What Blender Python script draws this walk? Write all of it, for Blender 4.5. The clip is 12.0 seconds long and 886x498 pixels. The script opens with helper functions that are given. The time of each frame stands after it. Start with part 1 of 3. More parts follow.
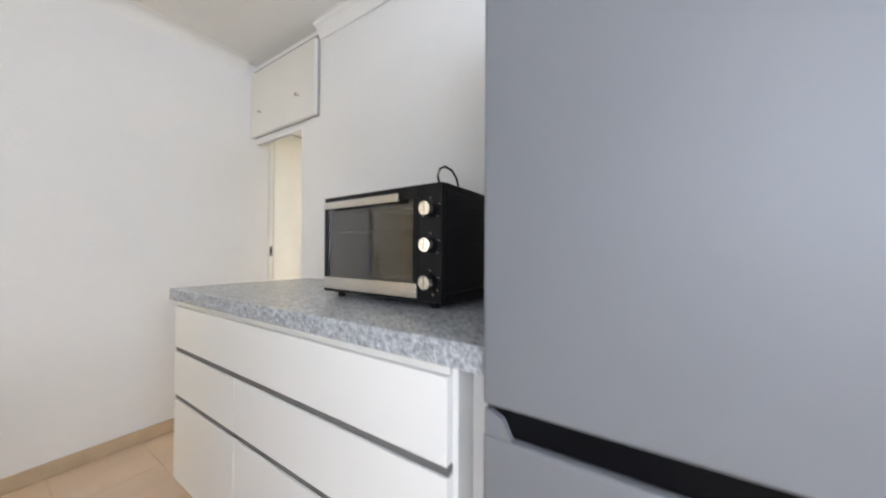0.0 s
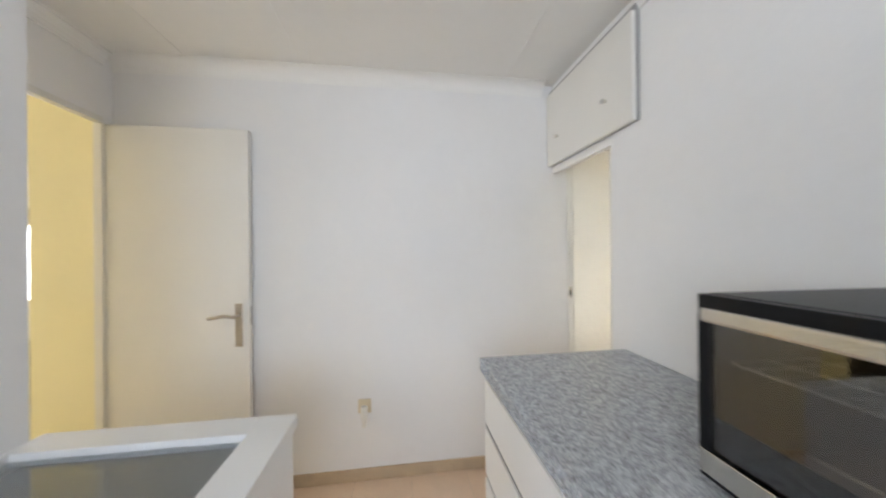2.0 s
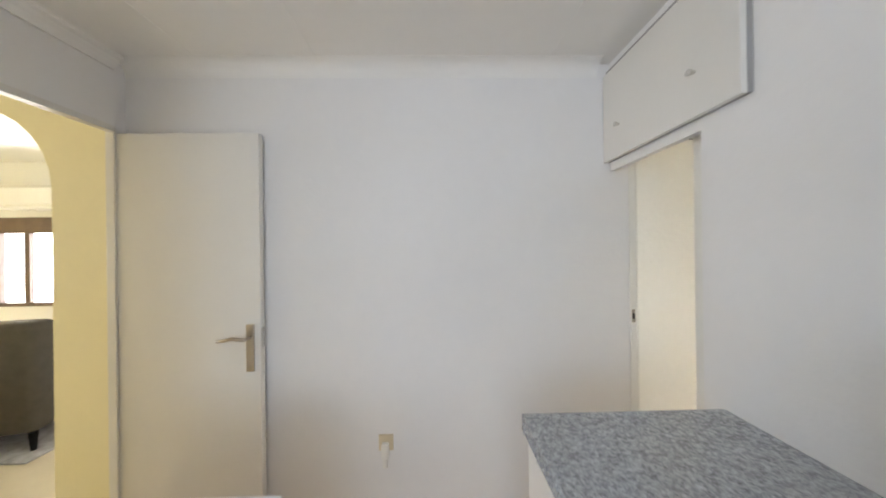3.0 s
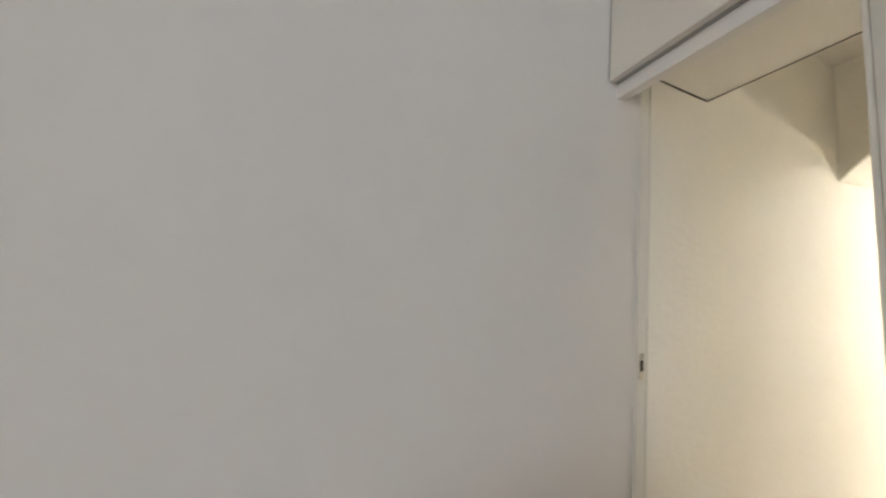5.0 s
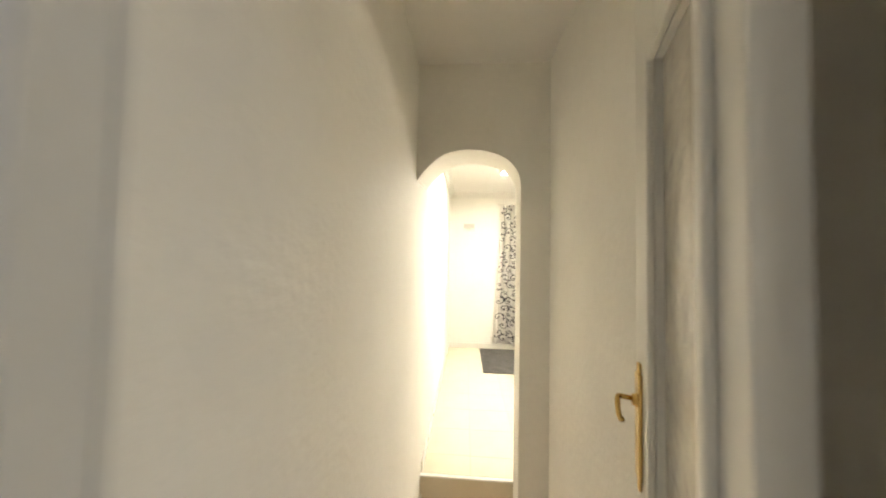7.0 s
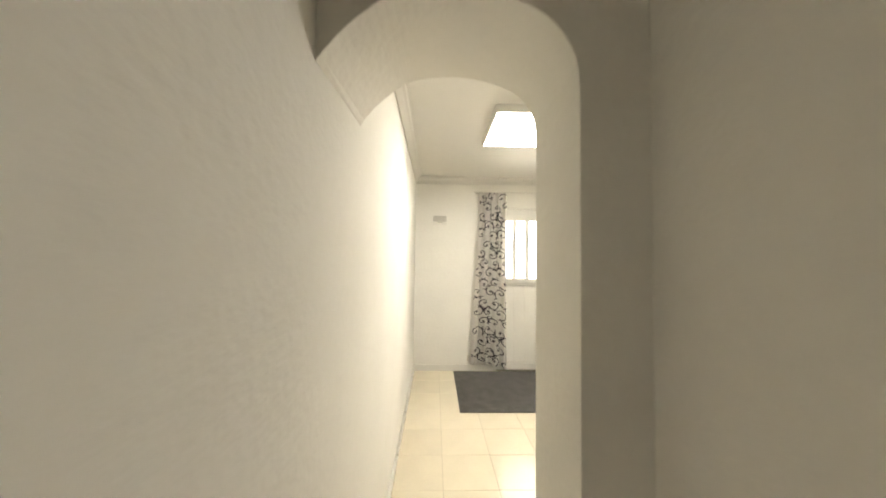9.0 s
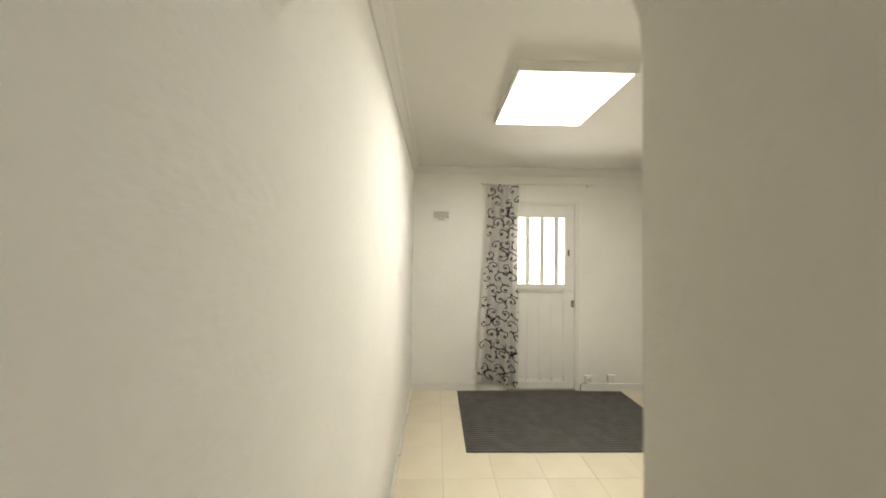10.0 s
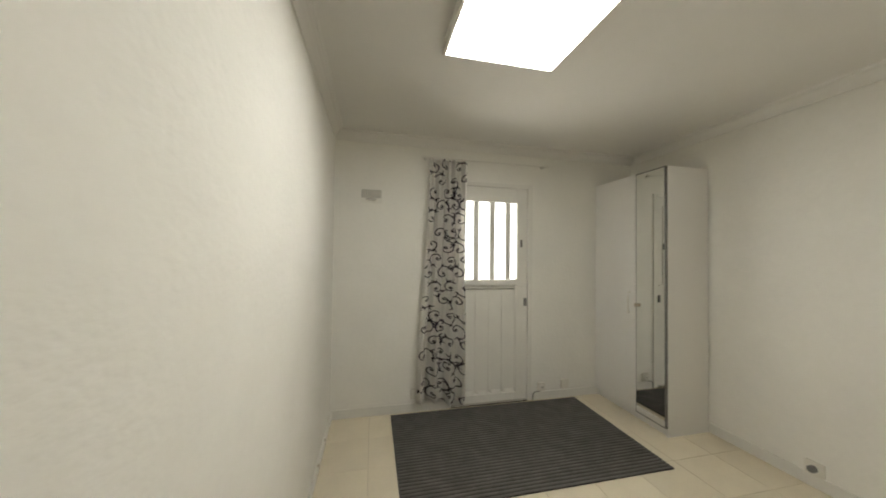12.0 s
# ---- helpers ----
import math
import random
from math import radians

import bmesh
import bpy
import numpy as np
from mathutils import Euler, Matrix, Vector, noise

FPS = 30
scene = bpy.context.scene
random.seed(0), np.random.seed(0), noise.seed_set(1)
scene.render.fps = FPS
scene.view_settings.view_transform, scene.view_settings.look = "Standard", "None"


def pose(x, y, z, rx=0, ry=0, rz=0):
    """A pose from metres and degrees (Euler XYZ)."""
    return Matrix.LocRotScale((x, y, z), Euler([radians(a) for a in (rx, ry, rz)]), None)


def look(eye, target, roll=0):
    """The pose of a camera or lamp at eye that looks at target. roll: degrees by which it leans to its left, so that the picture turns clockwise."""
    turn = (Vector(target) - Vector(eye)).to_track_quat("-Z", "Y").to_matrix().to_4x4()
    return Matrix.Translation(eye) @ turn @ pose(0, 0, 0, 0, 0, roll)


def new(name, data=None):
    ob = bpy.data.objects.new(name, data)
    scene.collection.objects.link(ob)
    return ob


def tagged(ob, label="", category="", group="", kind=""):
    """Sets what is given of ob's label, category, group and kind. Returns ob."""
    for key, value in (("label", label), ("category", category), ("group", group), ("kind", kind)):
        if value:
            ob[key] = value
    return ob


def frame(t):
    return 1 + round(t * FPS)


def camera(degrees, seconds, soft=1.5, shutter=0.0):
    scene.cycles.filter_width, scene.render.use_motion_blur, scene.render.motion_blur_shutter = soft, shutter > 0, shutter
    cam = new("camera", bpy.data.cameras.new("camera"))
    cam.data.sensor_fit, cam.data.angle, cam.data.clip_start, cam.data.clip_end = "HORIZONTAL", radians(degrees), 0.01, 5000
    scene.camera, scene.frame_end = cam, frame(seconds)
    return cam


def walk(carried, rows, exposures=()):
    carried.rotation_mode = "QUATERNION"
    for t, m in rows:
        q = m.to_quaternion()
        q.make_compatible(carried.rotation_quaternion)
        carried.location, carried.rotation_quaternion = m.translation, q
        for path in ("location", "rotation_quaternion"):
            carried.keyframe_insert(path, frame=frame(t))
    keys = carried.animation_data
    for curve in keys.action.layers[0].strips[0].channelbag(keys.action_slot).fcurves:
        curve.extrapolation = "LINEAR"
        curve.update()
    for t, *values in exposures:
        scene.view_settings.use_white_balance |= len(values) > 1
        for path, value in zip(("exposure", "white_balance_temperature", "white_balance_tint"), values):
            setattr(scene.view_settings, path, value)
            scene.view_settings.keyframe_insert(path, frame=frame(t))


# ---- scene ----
cam = camera(110.0, 12.0, soft=1.8, shutter=0.5)
PATH = [
    (0, (-1.173, -2.452, 1.088), (0.509, -1.370, 1.104), 0.3),
    (0.5, (-1.096, -2.387, 1.228), (0.383, -1.041, 1.223), 0.0),
    (0.6, (-1.070, -2.367, 1.241), (0.333, -0.942, 1.249), 0.2),
    (1, (-1.054, -2.285, 1.281), (0.108, -0.656, 1.285), -0.0),
    (1.5, (-1.036, -2.135, 1.288), (-0.253, -0.295, 1.294), -0.3),
    (2, (-1.001, -1.976, 1.371), (-0.728, 0.006, 1.377), -0.6),
    (2.5, (-0.994, -1.888, 1.436), (-0.926, 0.111, 1.448), -0.7),
    (3, (-0.946, -1.706, 1.453), (-0.902, 0.293, 1.454), -0.7),
    (3.2, (-0.943, -1.618, 1.452), (-0.901, 0.381, 1.452), -0.7),
    (4.8, (-0.766, -0.802, 1.258), (-0.284, 1.125, 1.491), 4.6),
    (5.2, (-0.740, -0.614, 1.314), (0.221, 1.132, 1.476), 4.2),
    (5.5, (-0.573, -0.435, 1.514), (0.759, 1.056, 1.521), 3.3),
    (5.9, (-0.457, -0.34, 1.56), (1.239, 0.718, 1.599), 2.3),
    (6.2, (-0.363, -0.302, 1.553), (1.507, 0.405, 1.61), 1.7),
    (6.5, (-0.241, -0.283, 1.561), (1.705, 0.176, 1.617), 1.6),
    (6.8, (-0.127, -0.274, 1.536), (1.856, -0.028, 1.605), 1.3),
    (7.2, (0.07, -0.268, 1.521), (2.067, -0.174, 1.593), 0.9),
    (8.8, (0.836, -0.267, 1.545), (2.834, -0.31, 1.612), 1.0),
    (9, (0.951, -0.248, 1.539), (2.949, -0.299, 1.613), 0.7),
    (9.5, (1.22, -0.24, 1.581), (3.218, -0.284, 1.643), 0.9),
    (10, (1.473, -0.254, 1.614), (3.472, -0.296, 1.66), 0.7),
    (10.5, (1.741, -0.255, 1.613), (3.74, -0.31, 1.655), 0.7),
    (11, (1.909, -0.25, 1.592), (3.905, -0.371, 1.631), 0.7),
    (11.5, (2.029, -0.273, 1.566), (4.011, -0.542, 1.608), 0.8),
    (12, (2.118, -0.323, 1.549), (4.068, -0.763, 1.587), 0.7),
]
EXPOSURE = [(0, -0.15, 6480, 12), (1.5, -0.17, 6350, 11), (3.2, -0.45, 6330, 11), (4.8, -0.86, 6750, 12), (5.6, -1.02, 6900, 12), (6.6, -1.08, 7050, 11), (7.2, -1.12, 7050, 11),
            (8.8, -1.95, 6800, 11), (9.6, -2.35, 6600, 10), (10.6, -2.8, 6450, 9), (12, -3.23, 6400, 9)]
walk(cam, [(t, look(eye, target, roll)) for t, eye, target, roll in PATH], exposures=EXPOSURE)

# ---- world and large lights ----
scene.cycles.diffuse_bounces = 9  # white rooms: light goes on bouncing
world = bpy.data.worlds.new("world")
scene.world = world
world.use_nodes = True
wn = world.node_tree.nodes
sky = wn.new("ShaderNodeTexSky")
sky.sky_type, sky.sun_disc = "NISHITA", False
sky.sun_elevation, sky.sun_rotation = radians(52), radians(200)
world.node_tree.links.new(sky.outputs[0], wn["Background"].inputs[0])
wn["Background"].inputs[1].default_value = 0.10


def area_lamp(name, place, toward, w, h, power, colour):
    """An area lamp set at an opening, seen or unseen."""
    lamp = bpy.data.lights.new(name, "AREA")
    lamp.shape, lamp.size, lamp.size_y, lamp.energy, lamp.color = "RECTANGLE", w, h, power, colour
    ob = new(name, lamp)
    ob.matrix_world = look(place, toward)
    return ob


# Rear window is unseen and assumed, enlarged to brighten the kitchen
area_lamp("assumed_daylight_kitchen", (-1.85, -4.56, 1.66), (-0.9, 0, 1.5), 3.0, 1.35, 90, (0.79, 0.88, 1.0))
# Added fill lamp in an unseen side opening, for the right-hand wall
area_lamp("fill_kitchen_side", (-3.56, -3.7, 1.6), (0.0, -1.9, 1.45), 1.5, 1.3, 62, (0.79, 0.88, 1.0))
area_lamp("daylight_living", (-5.6, 2.52, 1.3), (-4.0, 0.0, 1.0), 2.2, 1.2, 65, (1.0, 0.97, 0.92))
area_lamp("daylight_door", (5.40, -1.39, 1.75), (3.0, -1.39, 1.45), 1.4, 1.2, 850, (1.0, 0.92, 0.77))
# Added fill lamp at an unseen opening; brightens the hall and passage
area_lamp("fill_hall", (-7.36, -0.95, 1.55), (-3.0, -0.55, 1.45), 1.5, 1.3, 85, (1.0, 0.98, 0.93))

sun = bpy.data.lights.new("sun", "SUN")
sun.energy, sun.angle, sun.color = 2.5, radians(0.5), (1.0, 0.96, 0.9)
new("sun", sun).matrix_world = look((0, 0, 10), (1.5, 4.0, 4.5))


# ---- materials ----
def material(name, colour, rough=0.6, metal=0.0, var=0.06, scale=6.0, bump=0.0, bump_scale=60.0, second=None, coat=0.0, piece=0.0):
    """Base colour with stains at one scale, grain at another, and fine relief."""
    m = bpy.data.materials.new(name)
    m.use_nodes = True
    n, l = m.node_tree.nodes, m.node_tree.links
    b = n["Principled BSDF"]
    b.inputs["Metallic"].default_value = metal
    b.inputs["Coat Weight"].default_value = coat
    tc = n.new("ShaderNodeTexCoord")
    big, fine = n.new("ShaderNodeTexNoise"), n.new("ShaderNodeTexNoise")
    big.inputs["Scale"].default_value, big.inputs["Detail"].default_value = scale, 4
    fine.inputs["Scale"].default_value, fine.inputs["Detail"].default_value = scale * 14, 3
    for t in (big, fine):
        l.new(tc.outputs["Object"], t.inputs["Vector"])
    mix = n.new("ShaderNodeMix")
    mix.data_type = "RGBA"
    dark = second or tuple(c * (1 - var * 2) for c in colour)
    mix.inputs["A"].default_value = (*dark, 1)
    mix.inputs["B"].default_value = (*colour, 1)
    add = n.new("ShaderNodeMath")
    add.operation = "MULTIPLY_ADD"
    add.inputs[1].default_value = 0.35
    l.new(fine.outputs["Fac"], add.inputs[0])
    l.new(big.outputs["Fac"], add.inputs[2])
    ramp = n.new("ShaderNodeMapRange")
    ramp.inputs["From Min"].default_value, ramp.inputs["From Max"].default_value = 0.42, 0.85
    l.new(add.outputs[0], ramp.inputs["Value"])
    l.new(ramp.outputs[0], mix.inputs["Factor"])
    out = mix.outputs["Result"]
    if piece:
        info, hsv = n.new("ShaderNodeObjectInfo"), n.new("ShaderNodeHueSaturation")
        rng = n.new("ShaderNodeMapRange")
        rng.inputs["To Min"].default_value, rng.inputs["To Max"].default_value = 1 - piece, 1 + piece
        l.new(info.outputs["Random"], rng.inputs["Value"])
        l.new(rng.outputs[0], hsv.inputs["Value"])
        l.new(out, hsv.inputs["Color"])
        out = hsv.outputs["Color"]
    l.new(out, b.inputs["Base Color"])
    rr = n.new("ShaderNodeMapRange")
    rr.inputs["To Min"].default_value, rr.inputs["To Max"].default_value = max(0.02, rough - 0.03), min(1, rough + 0.03)
    l.new(fine.outputs["Fac"], rr.inputs["Value"])
    l.new(rr.outputs[0], b.inputs["Roughness"])
    if bump:
        bn, bp = n.new("ShaderNodeTexNoise"), n.new("ShaderNodeBump")
        bn.inputs["Scale"].default_value, bn.inputs["Detail"].default_value = bump_scale, 5
        l.new(tc.outputs["Object"], bn.inputs["Vector"])
        bp.inputs["Strength"].default_value, bp.inputs["Distance"].default_value = bump, 0.004
        l.new(bn.outputs["Fac"], bp.inputs["Height"])
        l.new(bp.outputs[0], b.inputs["Normal"])
    return m


PLASTER = material("white_plaster", (0.79, 0.78, 0.77), 0.75, var=0.02, scale=1.6, bump=0.25, bump_scale=45)
PAPER = material("textured_wall_paint", (0.85, 0.84, 0.80), 0.85, var=0.03, scale=2.2, bump=0.5, bump_scale=40)
CEIL = material("ceiling_paint", (0.81, 0.80, 0.775), 0.8, var=0.02, scale=1.2, bump=0.1)
YELLOW = material("yellow_wall_paint", (0.78, 0.715, 0.47), 0.7, var=0.03, scale=2, bump=0.2)
TRIM = material("white_gloss_trim", (0.78, 0.77, 0.73), 0.35, var=0.03, scale=5)
LAMINATE = material("white_laminate", (0.79, 0.78, 0.76), 0.38, var=0.008, scale=1.5)
CREAM = material("cream_door_paint", (0.74, 0.72, 0.675), 0.4, var=0.02, scale=3, bump=0.05, bump_scale=30)
SKIRT = material("beige_skirting_tile", (0.52, 0.40, 0.27), 0.35, var=0.1, scale=9)
TILE_K = material("peach_floor_tile", (0.66, 0.50, 0.37), 0.3, var=0.05, scale=5, piece=0.03)
TILE_R = material("cream_floor_tile", (0.70, 0.635, 0.50), 0.14, var=0.04, scale=4, piece=0.035, bump=0.03, bump_scale=14)
GROUT = material("tile_grout", (0.45, 0.38, 0.29), 0.85, var=0.1, scale=30)
FRIDGE = material("silver_grey_enamel", (0.175, 0.178, 0.192), 0.48, metal=0.1, var=0.02, scale=2, bump=0.06, bump_scale=160)
BLACK = material("black_plastic", (0.006, 0.006, 0.007), 0.55, var=0.2, scale=20)
GRIPBLACK = material("glossy_black_plastic", (0.004, 0.004, 0.005), 0.12, var=0.1, scale=20)
BLACKMETAL = material("black_painted_steel", (0.008, 0.008, 0.009), 0.36, var=0.2, scale=14, bump=0.08, bump_scale=200)
for m_, spec in ((BLACK, 0.2), (BLACKMETAL, 0.16), (GRIPBLACK, 0.08)):
    m_.node_tree.nodes["Principled BSDF"].inputs["Specular IOR Level"].default_value = spec
STEEL = material("brushed_steel", (0.72, 0.70, 0.66), 0.25, metal=1.0, var=0.06, scale=12)
NICKEL = material("satin_nickel", (0.50, 0.44, 0.36), 0.34, metal=1.0, var=0.08, scale=20)
BRASS = material("polished_brass", (0.66, 0.46, 0.17), 0.25, metal=1.0, var=0.12, scale=20)
SHADOWGAP = material("dark_grey", (0.16, 0.155, 0.15), 0.5, var=0.1, scale=10)
RUG = material("charcoal_rug_pile", (0.105, 0.100, 0.094), 0.95, var=0.2, scale=10, bump=0.7, bump_scale=220)
RUGDARK = material("rug_rib", (0.022, 0.021, 0.020), 0.95, var=0.2, scale=12, bump=0.7, bump_scale=220)
CLOTH = material("white_cotton", (0.88, 0.87, 0.84), 0.9, var=0.03, scale=10)
PRINT = material("dark_scroll_print", (0.035, 0.030, 0.045), 0.9, var=0.15, scale=20)
SOCKET = material("white_socket_plastic", (0.76, 0.74, 0.68), 0.35, var=0.02, scale=20)
IVORY = material("aged_ivory_plastic", (0.68, 0.58, 0.40), 0.4, var=0.06, scale=20)
SOFA = material("taupe_upholstery", (0.09, 0.082, 0.07), 0.95, var=0.1, scale=14, bump=0.4, bump_scale=300)
WOOD = material("brown_window_frame", (0.16, 0.105, 0.075), 0.4, var=0.15, scale=9)
GREYEDGE = material("grey_board_edge", (0.34, 0.33, 0.32), 0.6, var=0.05, scale=10)
CARPET = material("pale_blue_rug", (0.45, 0.46, 0.52), 0.95, var=0.2, scale=16, bump=0.4, bump_scale=200)


def granite():
    """Grey speckled stone with pale and dark grains."""
    m = bpy.data.materials.new("grey_granite")
    m.use_nodes = True
    n, l = m.node_tree.nodes, m.node_tree.links
    b = n["Principled BSDF"]
    tc, warp = n.new("ShaderNodeTexCoord"), n.new("ShaderNodeTexNoise")
    v1, v2 = n.new("ShaderNodeTexVoronoi"), n.new("ShaderNodeTexNoise")
    v1.inputs["Scale"].default_value = 190
    v2.inputs["Scale"].default_value, v2.inputs["Detail"].default_value = 70, 8
    for t in (v1, v2):
        l.new(tc.outputs["Object"], t.inputs["Vector"])
    r1, r2 = n.new("ShaderNodeValToRGB"), n.new("ShaderNodeValToRGB")
    sep = n.new("ShaderNodeSeparateColor")
    l.new(v1.outputs["Color"], sep.inputs[0])
    l.new(sep.outputs[0], r1.inputs[0])
    for ramp, stops in ((r1, ((0, 0.14), (0.3, 0.25), (0.62, 0.39), (1, 0.56))), (r2, ((0.3, 0.18), (0.5, 0.37), (0.62, 0.53)))):
        e = ramp.color_ramp.elements
        while len(e) < len(stops):
            e.new(0.5)
        for k, (p, c) in zip(e, stops):
            k.position, k.color = p, (c * 1.08, c * 1.12, c * 1.17, 1)
    l.new(v2.outputs["Fac"], r2.inputs[0])
    mix = n.new("ShaderNodeMix")
    mix.data_type = "RGBA"
    mix.inputs["Factor"].default_value = 0.5
    l.new(r1.outputs[0], mix.inputs["A"])
    l.new(r2.outputs[0], mix.inputs["B"])
    l.new(mix.outputs["Result"], b.inputs["Base Color"])
    b.inputs["Roughness"].default_value = 0.24
    return m


GRANITE = granite()
# Thin cotton lets some of the window's light through
ct = CLOTH.node_tree
tl, mx = ct.nodes.new("ShaderNodeBsdfTranslucent"), ct.nodes.new("ShaderNodeMixShader")
tl.inputs["Color"].default_value = (0.72, 0.69, 0.62, 1)
mx.inputs[0].default_value = 0.06
ct.links.new(ct.nodes["Principled BSDF"].outputs[0], mx.inputs[1])
ct.links.new(tl.outputs[0], mx.inputs[2])
ct.links.new(mx.outputs[0], ct.nodes["Material Output"].inputs["Surface"])


def glass(name, tint, rough, ior=1.45):
    m = bpy.data.materials.new(name)
    m.use_nodes = True
    b = m.node_tree.nodes["Principled BSDF"]
    b.inputs["Base Color"].default_value = (*tint, 1)
    b.inputs["Roughness"].default_value = rough
    b.inputs["Transmission Weight"].default_value = 1.0
    b.inputs["IOR"].default_value = ior
    return m


CLEAR = glass("window_glass", (0.97, 0.98, 0.98), 0.02)
SMOKED = glass("smoked_oven_glass", (0.55, 0.56, 0.56), 0.02, ior=1.9)
TABLEGLASS = glass("pale_table_glass", (0.90, 0.94, 0.95), 0.03)
FROST = material("obscured_glass", (0.60, 0.57, 0.50), 0.16, var=0.06, scale=8, bump=1.0, bump_scale=34, coat=0.3)
MIRROR = material("mirror", (0.88, 0.89, 0.88), 0.02, metal=1.0, var=0.0, scale=3)
MIRROR.node_tree.nodes["Principled BSDF"].inputs["Roughness"].default_value = 0.01
for link in list(MIRROR.node_tree.links):
    if link.to_socket.name == "Roughness":
        MIRROR.node_tree.links.remove(link)


def glow(name, colour, strength):
    m = bpy.data.materials.new(name)
    m.use_nodes = True
    b = m.node_tree.nodes["Principled BSDF"]
    b.inputs["Base Color"].default_value = (0.8, 0.8, 0.8, 1)
    b.inputs["Emission Color"].default_value = (*colour, 1)
    b.inputs["Emission Strength"].default_value = strength
    return m


PANEL = glow("lit_diffuser", (1.0, 0.965, 0.87), 155.0)
OUTSIDE = glow("bright_outdoors", (0.97, 0.98, 1.0), 14.0)


# ---- mesh helpers ----
def box(bm, x0, x1, y0, y1, z0, z1, bevel=0.0):
    r = bmesh.ops.create_cube(bm, size=1)
    sx, sy, sz = abs(x1 - x0), abs(y1 - y0), abs(z1 - z0)
    for v in r["verts"]:
        v.co = Vector(((x0 + x1) / 2 + v.co.x * sx, (y0 + y1) / 2 + v.co.y * sy, (z0 + z1) / 2 + v.co.z * sz))
    if bevel:
        edges = list({e for v in r["verts"] for e in v.link_edges})
        bmesh.ops.bevel(bm, geom=edges, offset=min(bevel, 0.45 * min(sx, sy, sz)), segments=2, affect="EDGES", profile=0.6)
    return bm


def blk(*a, bevel=0.0):
    return box(bmesh.new(), *a, bevel=bevel)


def rod(bm, a, b, r, r2=None, seg=20):
    """A round bar from a to b."""
    a, b = Vector(a), Vector(b)
    m = Matrix.Translation((a + b) / 2) @ (b - a).to_track_quat("Z", "Y").to_matrix().to_4x4()
    bmesh.ops.create_cone(bm, cap_ends=True, segments=seg, radius1=r, radius2=r if r2 is None else r2, depth=(b - a).length, matrix=m)
    return bm


def tube(points, r, seg=8):
    """A bent round bar along points."""
    bm, rings = bmesh.new(), []
    pts = [Vector(p) for p in points]
    for i, p in enumerate(pts):
        d = (pts[min(i + 1, len(pts) - 1)] - pts[max(i - 1, 0)]).normalized()
        q = d.to_track_quat("Z", "Y")
        rings.append([bm.verts.new(p + q @ Vector((r * math.cos(k * 2 * math.pi / seg), r * math.sin(k * 2 * math.pi / seg), 0))) for k in range(seg)])
    for a, b in zip(rings, rings[1:]):
        for k in range(seg):
            bm.faces.new((a[k], a[(k + 1) % seg], b[(k + 1) % seg], b[k]))
    bm.faces.new(rings[0][::-1])
    bm.faces.new(rings[-1])
    return bm


def prism(profile, axis, a, b):
    """A profile of (u, v) pairs swept along an axis: x takes (y, z), y takes (x, z)."""
    bm = bmesh.new()
    at = (lambda s, u, v: (s, u, v)) if axis == "x" else (lambda s, u, v: (u, s, v))
    e0 = [bm.verts.new(at(a, u, v)) for u, v in profile]
    e1 = [bm.verts.new(at(b, u, v)) for u, v in profile]
    k = len(profile)
    for i in range(k):
        bm.faces.new((e0[i], e0[(i + 1) % k], e1[(i + 1) % k], e1[i]))
    bm.faces.new(e0[::-1])
    bm.faces.new(e1)
    bmesh.ops.recalc_face_normals(bm, faces=bm.faces)
    return bm


def finish(name, bm, mat, smooth=False):
    bmesh.ops.recalc_face_normals(bm, faces=bm.faces)
    me = bpy.data.meshes.new(name)
    bm.to_mesh(me)
    bm.free()
    me.materials.append(mat)
    if smooth:
        for p in me.polygons:
            p.use_smooth = True
    return me


def part(name, bm, mat, parent=None, label="", smooth=False):
    ob = new(name, finish(name, bm, mat, smooth))
    if parent:
        ob.parent = parent
    if label:
        tagged(ob, label)
    return ob


def structure(name, bm, mat, label, category):
    return tagged(part(name, bm, mat), label, category, kind="structure")


def thing(name, label, category, group=""):
    """An Empty at the thing's base; its parts keep world coordinates."""
    return tagged(new(name), label, category, group)


# ---- large structure ----
XE, ZC, ZP, XF, YR, ZF, ZR = -0.01, 2.43, 2.56, 4.84, -2.94, 0.18, 2.585
W, F, C = "wall", "floor", "ceiling"
structure("wall_north_kitchen", blk(-2.54, 0.122, -0.068, 0.12, 0, 2.7), PLASTER, "plain white plastered kitchen wall", W)
structure("wall_north_bedroom", blk(0.122, 4.96, 0.0, 0.12, -0.1, 2.7), PAPER, "white wall with rough textured paint", W)
east = bmesh.new()
box(east, XE, 0.08, -4.6, -0.636, 0, ZC)
box(east, XE, 0.02, -0.636, -0.068, 1.86, ZC)
structure("wall_east_kitchen", east, PLASTER, "white plastered kitchen wall with a narrow doorway", W)
west = bmesh.new()
box(west, -2.575, -2.54, -0.98, -0.90, 0, ZC)
box(west, -2.575, -2.54, -0.90, -0.12, 2.085, ZC)
box(west, -2.575, -2.54, -0.12, 0.12, 0, ZC)
structure("wall_west_kitchen", west, PLASTER, "white plastered kitchen wall with an open doorway", W)
structure("wall_partition", blk(-2.68, -2.01, -2.64, -0.98, 0, ZC), PLASTER, "white plastered wall projection beside the doorway", W)
# Unseen rear wall; its wide opening is made for the assumed window
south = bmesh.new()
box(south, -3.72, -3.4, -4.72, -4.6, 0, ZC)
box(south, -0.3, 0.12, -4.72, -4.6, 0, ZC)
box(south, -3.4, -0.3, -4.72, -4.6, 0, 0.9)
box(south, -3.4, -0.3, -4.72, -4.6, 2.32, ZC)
structure("wall_south_kitchen", south, PLASTER, "unseen white plastered wall with an assumed window opening", W)
